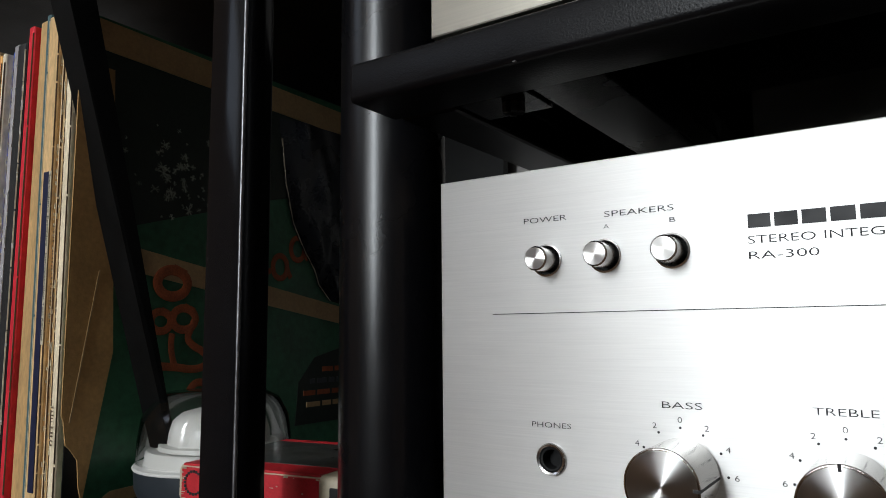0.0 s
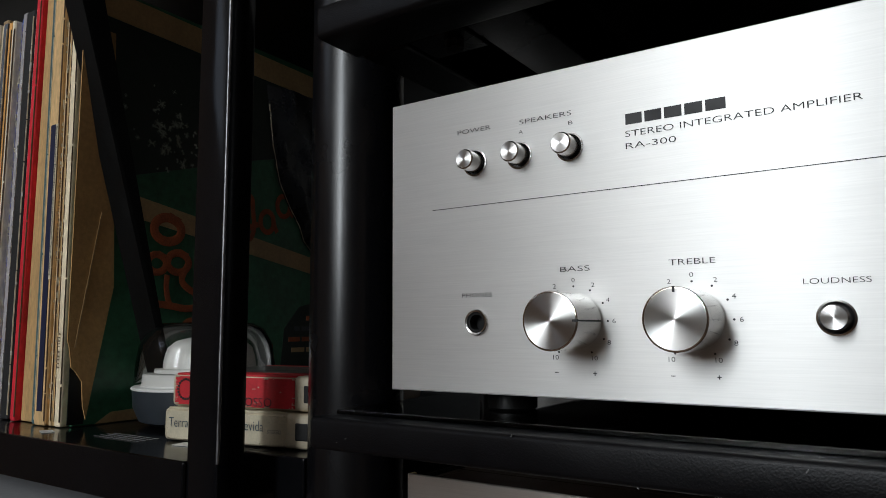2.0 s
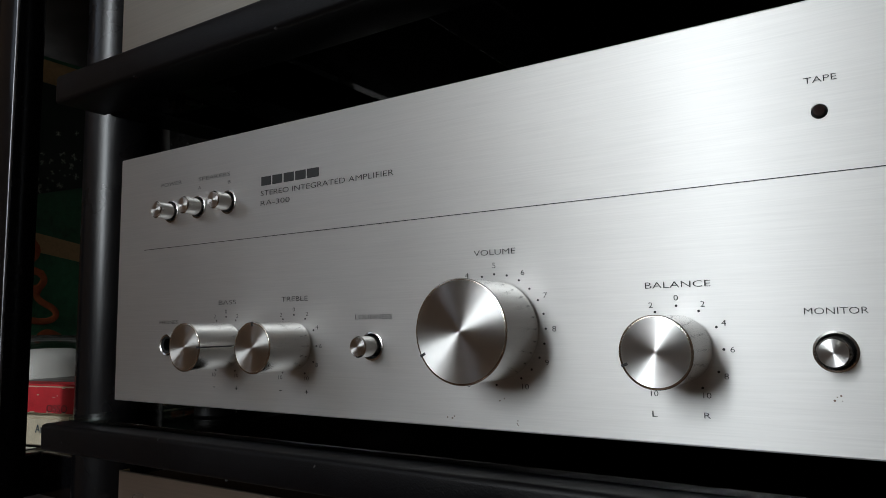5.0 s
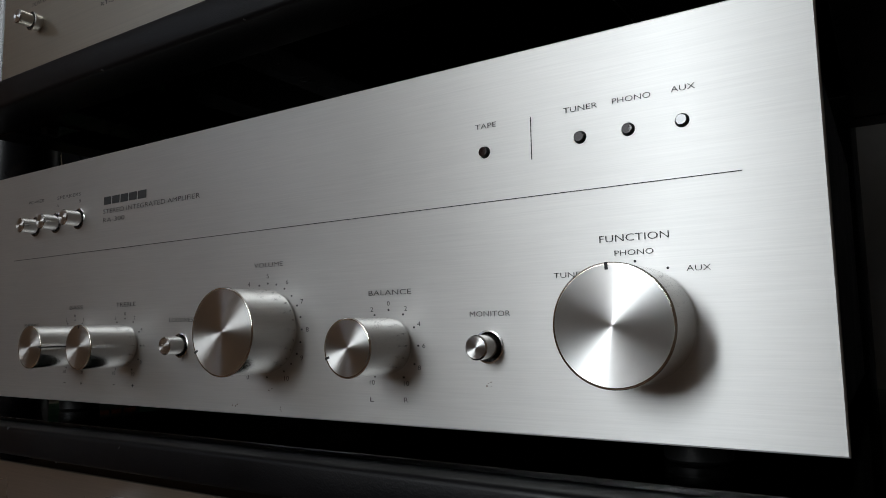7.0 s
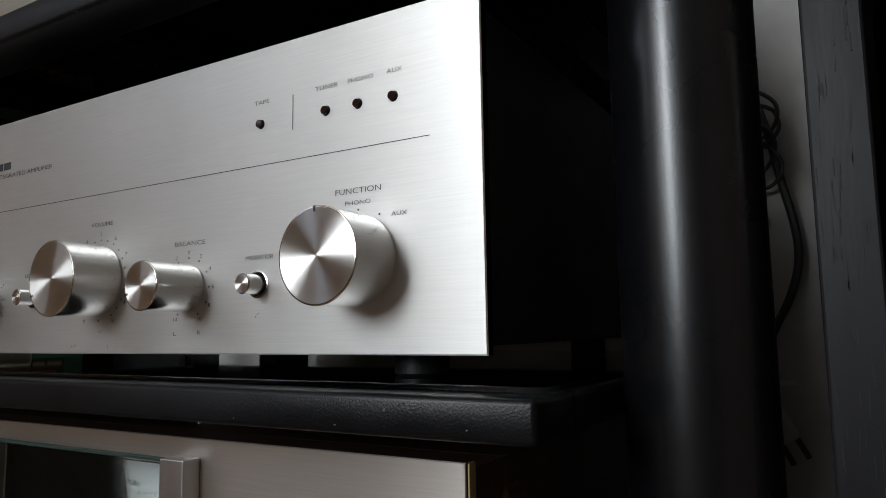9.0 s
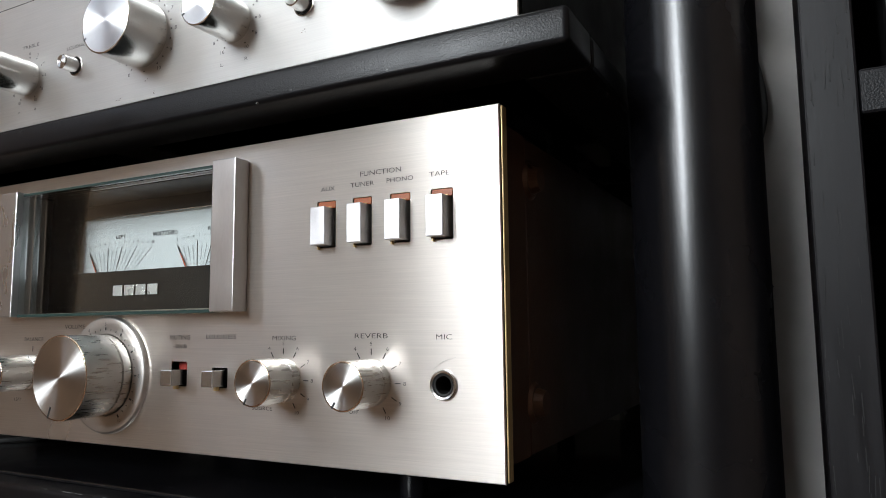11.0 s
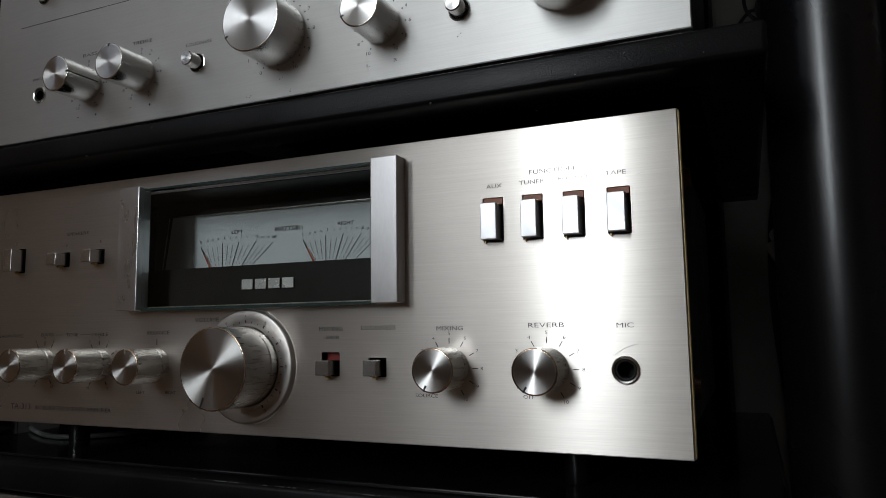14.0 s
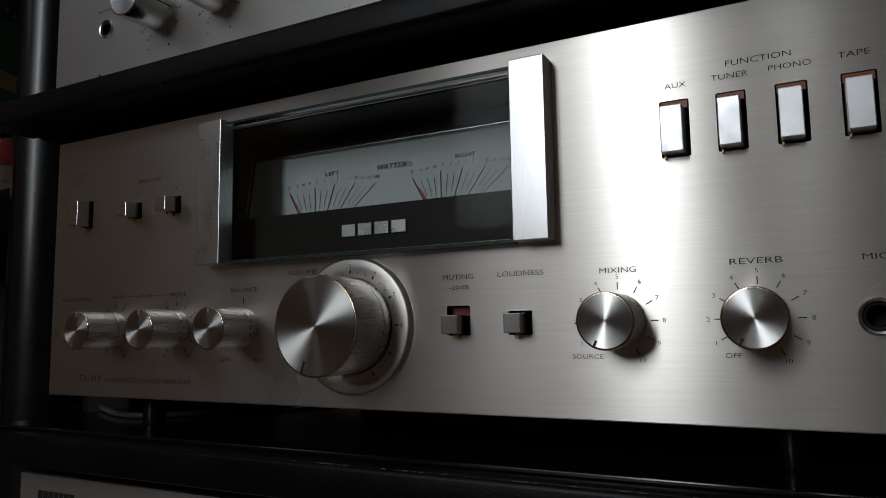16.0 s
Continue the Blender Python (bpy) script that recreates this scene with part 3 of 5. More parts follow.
# maker's mark as five plain black blocks
for k in range(5):
    x = 0.1113 + k * 0.00725
    part("logo_block", bar(x, x + (0.0062 if k < 4 else 0.0068), 1.1024, 1.1065, PA), PRINT, face, "plain black maker's mark block")
TONE = [(0, "0")] + [(s * a, t) for s in (1, -1) for a, t in ((30, "2"), (60, "4"), (90, "6"), (120, "8"), (150, "10"))]
for x in (0.0885, 0.1328):
    round_scale(face, x, 1.0292, PA, 0.0134, 0.0158, TONE, 0.0017)
    part("lettering", bar(x - 0.0085, x - 0.0070, 1.0096, 1.0099, PA), PRINT, face)
    plus = bar(x + 0.0070, x + 0.0085, 1.0096, 1.0099, PA)
    box(x + 0.0076, x + 0.0079, PA, PA + 0.0003, 1.0090, 1.0105, bm=plus)
    part("lettering", plus, PRINT, face)
round_scale(face, 0.2970, 1.0290, PA, 0.0133, 0.0158, TONE, 0.0017)
round_scale(face, 0.2330, 1.0356, PA, 0.0197, 0.0229, [(-150 + 30 * k, str(k)) for k in range(11)], 0.0019, dots=[-135 + 30 * k for k in range(10)] + [180])
round_scale(face, 0.3912, 1.0350, PA, 0.0196, 0.023, [(0, ""), (30, ""), (-30, "")], 0.002)

# ---- amplifier with meter window on the lower shelf ----
amp2 = thing("amplifier", (0.224, 0.13, 0.8052), "silver-bronze brushed amplifier with a twin power-meter window", "amplifier", "amplifiers in the rack")
SX0, SX1, SZ0, SZ1, SY = 0.0110, 0.4371, 0.8218, 0.9652, -0.003
CZ = 0.8571
SLOTS = ((0.3504, 0.3604), (0.3692, 0.3788), (0.3877, 0.3974), (0.4068, 0.4168))
SWITCHES = ((0.0385, 0.0100, 0.9135, 0.9290), (0.0775, 0.0110, 0.9155, 0.9245), (0.1065, 0.0110, 0.9160, 0.9250), (0.2690, 0.0104, 0.8525, 0.8643), (0.2952, 0.0098, 0.8525, 0.8617))
holes = [rect(a, b, 0.9138, 0.9343, 0.0006) for a, b in SLOTS] + [rect(x - w / 2, x + w / 2, a, b, 0.0005) for x, w, a, b in SWITCHES]
holes += [circle(0.4119, CZ, 0.0054), circle(0.0330, CZ, 0.0054), rect(0.140, 0.302, 0.8895, 0.9545)]
face2 = part("faceplate", plate(SX0, SX1, SZ0, SZ1, SY, SY + 0.0012, holes, 0.0004), PLATE_B, amp2, "scratched silver-bronze faceplate brushed lengthwise")
for x in (SX0 - 0.0007, SX1 - 0.0009):
    part("edge_strip", box(x, x + 0.0016, SY + 0.0013, 0.0030, SZ0 + 0.0003, SZ1 - 0.0003, 0.0004), BRASS, amp2, "thin gilt strip along the faceplate edge")
case2 = bmesh.new()
box(SX0 + 0.002, SX1 - 0.004, 0.034, 0.270, SZ0 + 0.004, SZ1 - 0.004, 0.0012, bm=case2)
box(SX0 + 0.002, SX0 + 0.005, 0.0042, 0.0335, SZ0 + 0.004, SZ1 - 0.004, bm=case2)
box(SX1 - 0.007, SX1 - 0.004, 0.0042, 0.0335, SZ0 + 0.004, SZ1 - 0.004, bm=case2)
box(SX0 + 0.0055, SX1 - 0.0075, 0.0042, 0.0335, SZ0 + 0.004, SZ0 + 0.007, bm=case2)
box(SX0 + 0.0055, SX1 - 0.0075, 0.0042, 0.0335, SZ1 - 0.007, SZ1 - 0.004, bm=case2)
part("cabinet", case2, CASE_WARM, amp2, "dark brown vinyl-covered amplifier cabinet")
for z in (0.847, 0.943):
    washer = bmesh.new()
    for r, xa, xb in ((0.0092, SX1 - 0.0042, SX1 - 0.0026), (0.0064, SX1 - 0.0026, SX1 + 0.0012)):
        ringv = [[washer.verts.new((xx, 0.040 + r * q * math.cos(2 * math.pi * k / 24), z + r * q * math.sin(2 * math.pi * k / 24))) for k in range(24)] for xx, q in ((xa, 1.0), (xb, 0.8))]
        washer.faces.new(ringv[1])
        for k in range(24):
            washer.faces.new((ringv[0][k], ringv[0][(k + 1) % 24], ringv[1][(k + 1) % 24], ringv[1][k]))
    bmesh.ops.recalc_face_normals(washer, faces=washer.faces)
    part("side_screw", washer, SCREW, amp2, "dark domed screw on the cabinet side")
four_feet(amp2, 0.070, 0.385, 0.020, 0.230, 0.8052, SZ0 + 0.0045, 0.006, TUBE)
# meter window
inner = bmesh.new()
box(0.1182, 0.3015, 0.0005, 0.0300, 0.9546, 0.9560, bm=inner)
box(0.1182, 0.3015, 0.0005, 0.0300, 0.8880, 0.8894, bm=inner)
box(0.1150, 0.1180, 0.0005, 0.0300, 0.8880, 0.9560, bm=inner)
box(0.3021, 0.3060, 0.0005, 0.0300, 0.8880, 0.9560, bm=inner)
box(0.1150, 0.3060, 0.0302, 0.0330, 0.8880, 0.9560, bm=inner)
well = part("meter_well", inner, DIALBOX, amp2, "black recess behind the meter glass")
cardbm = box(0.1262, 0.3000, 0.0282, 0.0300, 0.9000, 0.9455)
for v in cardbm.verts:
    if v.co.x < 0.2 and v.co.z > 0.93:
        v.co.x = 0.1335
card = part("meter_card", cardbm, DIAL, well, "pale grey-white twin meter card")
part("card_trim", box(0.1330, 0.3000, 0.0255, 0.0262, 0.9452, 0.9457), CHROME, well)
trim = bmesh.new()
trim.faces.new([trim.verts.new(c) for c in ((0.1262, 0.0258, 0.9000), (0.1270, 0.0258, 0.9000), (0.1338, 0.0258, 0.9457), (0.1330, 0.0258, 0.9457))])
part("card_trim", trim, LETTER, well, "thin bright trim round the meter card")
strip = part("name_strip", box(0.1190, 0.3012, 0.0100, 0.0130, 0.8896, 0.9116, 0.0003), STRIP, well, "dark bronze strip beneath the meters")
for k in range(4):
    x = 0.2034 + k * 0.0090
    part("logo_block", box(x, x + 0.0074, 0.0090, 0.0098, 0.8980, 0.9036, 0.0002), LETTER, strip, "plain silver maker's mark block")
part("meter_glass", box(0.1480, 0.2960, -0.0085, -0.0050, 0.8888, 0.9552, 0.0002), GLASS, well, "clear glass with greenish edges").visible_shadow = False
part("glass_edge", box(0.1480, 0.2960, -0.0087, -0.0048, 0.8872, 0.8886), GLASSEDGE, well)
part("glass_edge", box(0.1480, 0.2960, -0.0087, -0.0048, 0.9554, 0.9564), GLASSEDGE, well)
for a, b in ((0.1325, 0.1475), (0.2965, 0.3108)):
    part("window_pillar", box(a, b, -0.0120, SY - 0.0001, 0.8874, 0.9575, 0.0004), PILLAR, amp2, "square satin metal pillar beside the meter glass")
DY = 0.0279
for x, text in ((0.1775, "LEFT"), (0.2495, "RIGHT")):
    x0 = 0.1568 if text == "LEFT" else 0.2306
    wide = 0.0532 if text == "LEFT" else 0.0492
    part("lettering", words(text, x0 + 0.0230, 0.9328, 0.0020, DY, width=0.0085 if text == "LEFT" else 0.0102, thin=0.0), PRINT, card)
    fan = bmesh.new()
    for k in range(14):
        u = k / 13
        xt, xb = x0 + wide * u, x0 + 0.0085 + (wide - 0.027) * u
        zt = 0.9262 + 0.0018 * math.sin(math.pi * u)
        long_one = k in (0, 4, 7, 10, 13)
        w = 0.00022 if long_one else 0.00011
        low, top = (0.0, 1.0) if long_one else (0.38, 0.88)
        at = lambda f, d: (xb + (xt - xb) * f + d, DY, 0.9105 + (zt - 0.9105) * f)
        fan.faces.new([fan.verts.new(c) for c in (at(low, -w), at(low, w), at(top, w), at(top, -w))])
        if not long_one:
            fan.faces.new([fan.verts.new(c) for c in (at(0.24, -w), at(0.24, w), at(0.31, w), at(0.31, -w))])
    part("printed_scale", fan, PRINT, card)
    nums = bmesh.new()
    for u, t in ((0.0, "0"), (0.10, ".01"), (0.17, ".02"), (0.25, ".05"), (0.33, ".1"), (0.42, ".2"), (0.50, ".5"), (0.58, "1"), (0.65, "2"), (0.72, "5"), (0.79, "10"), (0.86, "20"), (0.94, "50"), (1.02, "100")):
        merge(nums, words(t, x0 + wide * u - 0.0003, 0.9284 + 0.0018 * math.sin(math.pi * min(u, 1)), 0.0016 if t in ("0", "1", "10", "100", ".1") else 0.0011, DY, centre=True, thin=0.0))
    part("scale_number", nums, PRINT, card)
    needle = bmesh.new()
    needle.faces.new([needle.verts.new(c) for c in ((x0 + 0.0098, DY - 0.0015, 0.9105), (x0 + 0.0107, DY - 0.0015, 0.9105), (x0 + 0.0042, DY - 0.0015, 0.9212), (x0 + 0.0036, DY - 0.0015, 0.9212))])
    part("meter_needle", needle, ORANGE, card, "orange-red needle at rest")
    # The needle's shadow on the card, drawn as a dark line.
    edge = bmesh.new()
    edge.faces.new([edge.verts.new(c) for c in ((x0 + 0.0086, DY - 0.0006, 0.9105), (x0 + 0.0093, DY - 0.0006, 0.9105), (x0 + 0.0012, DY - 0.0006, 0.9250), (x0 + 0.0006, DY - 0.0006, 0.9250))])
    part("needle_shadow", edge, PRINT, card, "shadow of the needle drawn as a dark line on the card")
    tiny = bmesh.new()
    for k in range(11):
        u = 0.12 + 0.075 * k
        box(x0 + 0.0085 + (wide - 0.024) * u, x0 + 0.0093 + (wide - 0.024) * u, DY, DY + 0.0002, 0.9116 + 0.0008 * math.sin(math.pi * u), 0.9122 + 0.0008 * math.sin(math.pi * u), bm=tiny)
    part("printed_scale", tiny, PRINT, card, "tiny unreadable lower figures as bars")
watts = words("WATTS/8", 0.2110, 0.9322, 0.0026, DY, width=0.0165, lean=0.25, thin=0.006)
part("lettering", watts, PRINT, card)
part("lettering", words("\u03a9", 0.2280, 0.9322, 0.0021, DY, width=0.0024), PRINT, card)
# knobs
for x, cap_y, r, ptr in ((0.0649, -0.0255, 0.0096, 0), (0.1107, -0.0255, 0.0096, 0), (0.1552, -0.0250, 0.0096, 0), (0.3327, -0.0226, 0.0098, -155), (0.3784, -0.0230, 0.0097, -150)):
    knob(amp2, x, CZ, SY - 0.0004, cap_y, r, ptr, side=KNURL, collar=0.0040, mark=LETTER if x < 0.2 else PRINT)
dial = part("volume_dial_ring", lathe(0.2185, CZ, [(0.0207, SY - 0.0002), (0.0207, SY - 0.0022), (0.0212, SY - 0.0025), (0.0283, SY - 0.0025), (0.0290, SY - 0.0022), (0.0297, SY - 0.0012), (0.0300, SY - 0.0001)], 72), DIALRING, amp2, "silver ring round the volume knob with a number scale", True)
knob(amp2, 0.2185, CZ, SY - 0.0006, -0.0300, 0.0204, -160, side=KNURL, collar=0.0060)
ring_marks = bmesh.new()
for k in range(31):
    a = -150 + 10 * k
    turn = Matrix.Translation((0.2185, 0, CZ)) @ Matrix.Rotation(radians(a), 4, "Y") @ Matrix.Translation((-0.2185, 0, -CZ))
    w = 0.00036 if k % 3 == 0 else 0.00013
    box(0.2185 - w, 0.2185 + w, SY - 0.0027, SY - 0.0023, CZ + 0.0224, CZ + (0.0239 if k % 3 == 0 else 0.0233), bm=ring_marks, turn=turn)
part("printed_scale", ring_marks, PRINT, dial)
ring_nums = bmesh.new()
for k in range(11):
    a = radians(-150 + 30 * k)
    merge(ring_nums, words(str(k), 0.2185 + 0.0256 * math.sin(a), CZ + 0.0256 * math.cos(a) - 0.0008, 0.0016, SY - 0.0027, centre=True))
part("scale_number", ring_nums, PRINT, dial)
# selector keys and switches
for a, b in SLOTS:
    wellbm = box(a + 0.0003, b - 0.0003, 0.006, 0.008, 0.9140, 0.9341)
    part("key_slot", wellbm, HOLE, amp2, "dark slot behind a key")
    part("slot_tray", box(a + 0.0004, b - 0.0004, SY + 0.0003, 0.0056, 0.9311, 0.9341, 0.0002), REDTRAY, amp2, "rust-red plastic at the top of the slot")
    part("selector_key", box(a + 0.0009, b - 0.0016, -0.0092, 0.0050, 0.9146, 0.9310, 0.0003), KEYSILVER, amp2, "upright silver selector key")
    # Lit top edge of the key, put in as a gilt strip.
    part("key_lit_edge", box(a + 0.0009, b - 0.0020, -0.0040, SY + 0.0001, 0.9312, 0.9315), BRASS, amp2, "thin gilt strip standing in for the lit top edge of the key")
    part("guide_pin", box(a + 0.0012, a + 0.0020, -0.0048, SY - 0.0001, 0.9131, 0.9143, 0.0002), BRASS, amp2)
for n, (x, w, a, b) in enumerate(SWITCHES):
    part("key_slot", box(x - w / 2, x + w / 2, 0.004, 0.006, a, b), HOLE, amp2)
    if n == 3:
        part("slot_tray", box(x - w / 2 + 0.0004, x + w / 2 - 0.0004, 0.0012, 0.0038, b - 0.0040, b - 0.0003), REDPLASTIC, amp2)
    low = a + 0.0008
    high = (b - 0.0010) if n in (0, 1, 2, 4) else low + 0.0072
    part("guide_pin", box(x - w * 0.16, x + w * 0.02, -0.0052, SY - 0.0001, a - 0.0012, a + 0.0006, 0.0002), BRASS, amp2, "tiny brass pin under the toggle")
    part("toggle_switch", box(x - w * 0.40, x + w * 0.30, -0.0112 if n < 3 else -0.0105, 0.0035, low, high, 0.0003), CHROME, amp2, "small square metal toggle")
socket(amp2, 0.4119, CZ, SY, 0.0058)
socket(amp2, 0.0330, CZ, SY, 0.0058)
PB = SY - 0.0002
for text, x0, x1, z, h in (
    ("SPEAKERS", 0.0800, 0.0981, 0.9344, 0.0021), ("A", 0.0795, 0.0809, 0.9280, 0.0016), ("B", 0.1080, 0.1094, 0.9285, 0.0016), ("HEADPHONES", 0.0206, 0.0454, 0.8731, 0.0021), ("BASS", 0.0616, 0.0723, 0.8736, 0.0021), ("TONE", 0.0832, 0.0930, 0.8734, 0.0021), ("TREBLE", 0.1042, 0.1174, 0.8734, 0.0021),
    ("BALANCE", 0.1476, 0.1643, 0.8739, 0.0023), ("TA-313", 0.0372, 0.0549, 0.8295, 0.0038), ("INTEGRATED STEREO AMPLIFIER", 0.0590, 0.1219, 0.8298, 0.0025), ("VOLUME", 0.1822, 0.1987, 0.8805, 0.0023),
    ("MUTING", 0.2623, 0.2759, 0.8746, 0.0023), ("-20dB", 0.2650, 0.2739, 0.8707, 0.0018), ("LOUDNESS", 0.2864, 0.3051, 0.8749, 0.0022), ("MIXING", 0.3265, 0.3396, 0.8742, 0.0022), ("REVERB", 0.3705, 0.3866, 0.8750, 0.0022),
    ("MIC", 0.4088, 0.4158, 0.8745, 0.0022), ("FUNCTION", 0.3730, 0.3932, 0.9431, 0.0023), ("AUX", 0.3525, 0.3598, 0.9385, 0.0021), ("TUNER", 0.3681, 0.3799, 0.9388, 0.0021), ("PHONO", 0.3862, 0.3989, 0.9390, 0.0021), ("TAPE", 0.4064, 0.4154, 0.9394, 0.0021),
    ("LEFT", 0.1411, 0.1473, 0.8410, 0.0018), ("RIGHT", 0.1625, 0.1700, 0.8414, 0.0018), ("SOURCE", 0.3154, 0.3268, 0.8436, 0.0018), ("OFF", 0.3676, 0.3726, 0.8442, 0.0018),
):
    part("lettering", words(text, x0, z + h * 0.04, h * 0.9, PB, width=x1 - x0, thin=-0.007), GREYPRINT, face2)
for a, b in ((0.0740, 0.0820), (0.0945, 0.1030)):
    part("lettering", bar(a, b, 0.8743, 0.8745, PB), GREYPRINT, face2)
for x in (0.0649, 0.1107):
    round_scale(face2, x, CZ, PB, 0, 0.0155, TONE, 0.0014, ticks=(0.0112, 0.0136), mat=GREYPRINT)
round_scale(face2, 0.1552, CZ, PB, 0, 0.0155, [(0, "")], 0.0014, ticks=(0.0112, 0.0142), mat=GREYPRINT)
for x in (0.3327, 0.3786):
    round_scale(face2, x, CZ, PB, 0, 0.0158, [(-150 + 30 * k, str(k)) for k in range(1, 11)], 0.0015, ticks=(0.0112, 0.0138), mat=GREYPRINT)

SPECK = surface("pale_scratch", (0.62, 0.60, 0.57), 0.40, 0.8, 0.1, 0.01)
mars = random.Random(11)
for k in range(34):
    sx, sz = mars.uniform(SX0 + 0.01, SX1 - 0.01), mars.uniform(SZ0 + 0.004, SZ0 + 0.05) if k % 3 else mars.uniform(SZ0 + 0.05, SZ1 - 0.006)
    if 0.118 < sx < 0.315 and sz > 0.884:
        sz = SZ0 + 0.006 + 0.02 * mars.random()
    turn = Matrix.Translation((sx, 0, sz)) @ Matrix.Rotation(mars.uniform(-1.5, 1.5), 4, "Y") @ Matrix.Translation((-sx, 0, -sz))
    ln = mars.choice((0.0003, 0.0004, 0.0006, 0.0018))
    part("scratch", box(sx - ln, sx + ln, PB + 0.0001, SY + 0.0002, sz - 0.00007, sz + 0.00007, turn=turn), SPECK, face2)
tube("scratch", [(0.4076, SY - 0.0001, 0.8632), (0.4105, SY - 0.0001, 0.8655), (0.4135, SY - 0.0001, 0.8668), (0.4172, SY - 0.0001, 0.8677)], 0.00008, SPECK, face2, "curved scratch above the microphone socket")
cable = thing("speaker_cable", (0.05, 0.03, 0.8055), "thin grey speaker cable lying under the amplifier", "cable")
tube("lead", [(-0.030, 0.060, 0.8075), (0.005, 0.040, 0.8070), (0.035, 0.032, 0.8070), (0.060, 0.045, 0.8072), (0.10, 0.12, 0.8072), (0.12, 0.25, 0.8072)], 0.0017, surface("grey_cable_sheath", (0.09, 0.09, 0.09), 0.5, 0, 0.2, 0.02), cable)

# ---- amplifiers above and below, seen in part ----
amp3 = thing("amplifier", (0.21, 0.13, 1.179), "champagne-silver amplifier standing on the upper rack shelf", "amplifier", "amplifiers in the rack")
face3 = part("faceplate", plate(-0.004, 0.436, 1.1905, 1.330, 0.0, 0.004, []), PLATE_C, amp3, "champagne-silver brushed faceplate")
part("cabinet", box(0.0, 0.432, 0.0045, 0.250, 1.193, 1.327, 0.0015), CASE, amp3)
four_feet(amp3, 0.051, 0.387, 0.030, 0.230, 1.179, 1.193, 0.011, CASE)
for x in (0.0385,):
    push_button(amp3, x, 1.2205, -0.0045, 0.0085)
part("lettering", words("POWER", 0.030, 1.2330, 0.0023, PA, width=0.0165), PRINT, face3)
for a, b in ((0.1020, 0.1145), (0.1160, 0.1330), (0.1345, 0.1500)):
    part("lettering", bar(a, b, 1.2196, 1.2212, PA), PRINT, face3, "plain bar in place of small print")
part("lettering", words("RT-300", 0.1020, 1.2140, 0.0024, PA, width=0.0186), PRINT, face3)
for k in range(5):
    part("logo_block", bar(0.1022 + 0.0072 * k, 0.1084 + 0.0072 * k, 1.2235, 1.2276, PA), PRINT, face3, "plain black maker's mark block")
amp4 = thing("amplifier", (0.21, 0.13, 0.608), "pale silver component standing on the bottom rack shelf", "amplifier", "amplifiers in the rack")
face4 = part("faceplate", plate(-0.0108, 0.429, 0.620, 0.7780, -0.003, 0.001, []), PLATE_A, amp4, "pale silver brushed faceplate")
part("cabinet", box(-0.006, 0.425, 0.0015, 0.250, 0.622, 0.775, 0.0015), CASE, amp4)
four_feet(amp4, 0.040, 0.392, 0.030, 0.230, 0.608, 0.622, 0.011, CASE)
for k in range(7):
    part("logo_block", bar(0.0062 + 0.0045 * k, 0.0098 + 0.0045 * k, 0.7650, 0.7695, -0.0033), PRINT, face4, "plain dark maker's mark block")

# ---- record shelf beside the rack ----
SHZ = 0.9570
shelf = thing("record_shelf", (-0.34, 0.15, 0), "black painted wooden record shelf beside the rack", "shelf")
part("shelf_board", box(-0.80, -0.1330, -0.010, 0.390, 0.929, SHZ, 0.0015), POSTBLACK, shelf, "glossy black shelf board")
part("shelf_end", box(-0.1328, -0.085, 0.0315, 0.390, 0.929, SHZ, 0.0010), POSTBLACK, shelf)
part("upper_board", box(-0.80, -0.085, 0.0100, 0.390, 1.345, 1.372, 0.0015), RACK, shelf)
part("lower_board", box(-0.80, -0.085, 0.0100, 0.390, 0.520, 0.548, 0.0015), RACK, shelf)
part("back_panel", box(-0.80, -0.190, 0.391, 0.400, 0.0, 1.75), CASE, shelf)
part("front_post", box(-0.1325, -0.1070, -0.0085, 0.0096, 0.0, 1.75, 0.0012), POSTBLACK, shelf, "square black upright with a pale highlight strip on its edge", True)
# Highlight along the upright's bevel, put in as a pale metal strip.
EDGE = surface("edge_highlight_metal", (0.22, 0.22, 0.23), 0.40, 1.0, 0.5, 0.010, 0.3, 0.002, stretch=(1, 1, 0.3))
part("wear_glint_edge", lathe(-0.10790, 0, [(0, 0.958), (0.0011, 0.958), (0.0011, 1.344), (0, 1.344)], 20, axis="z", cy=-0.0076), EDGE, shelf, "pale strip standing in for the highlight on the upright's front edge", True)
part("front_post", box(-0.7990, -0.7735, -0.0290, -0.0105, 0.0, 1.75, 0.0009), TUBE, shelf)
brace = bmesh.new()
rows = []
for x0, x1, y, z, deep in ((-0.3402, -0.3172, 0.0008, 1.3446, 0.022), (-0.2946, -0.2716, 0.0733, 0.9950, 0.004)):
    rows.append([brace.verts.new(c) for c in ((x0, y, z), (x1, y, z), (x1 + 0.001, y + deep, z), (x0 + 0.001, y + deep, z))])
for k in range(4):
    brace.faces.new((rows[0][k], rows[0][(k + 1) % 4], rows[1][(k + 1) % 4], rows[1][k]))
brace.faces.new(rows[0][::-1])
brace.faces.new(rows[1])
bmesh.ops.recalc_face_normals(brace, faces=brace.faces)
part("brace", brace, BRACEBLACK, shelf, "slanting flat black steel brace under the upper board")

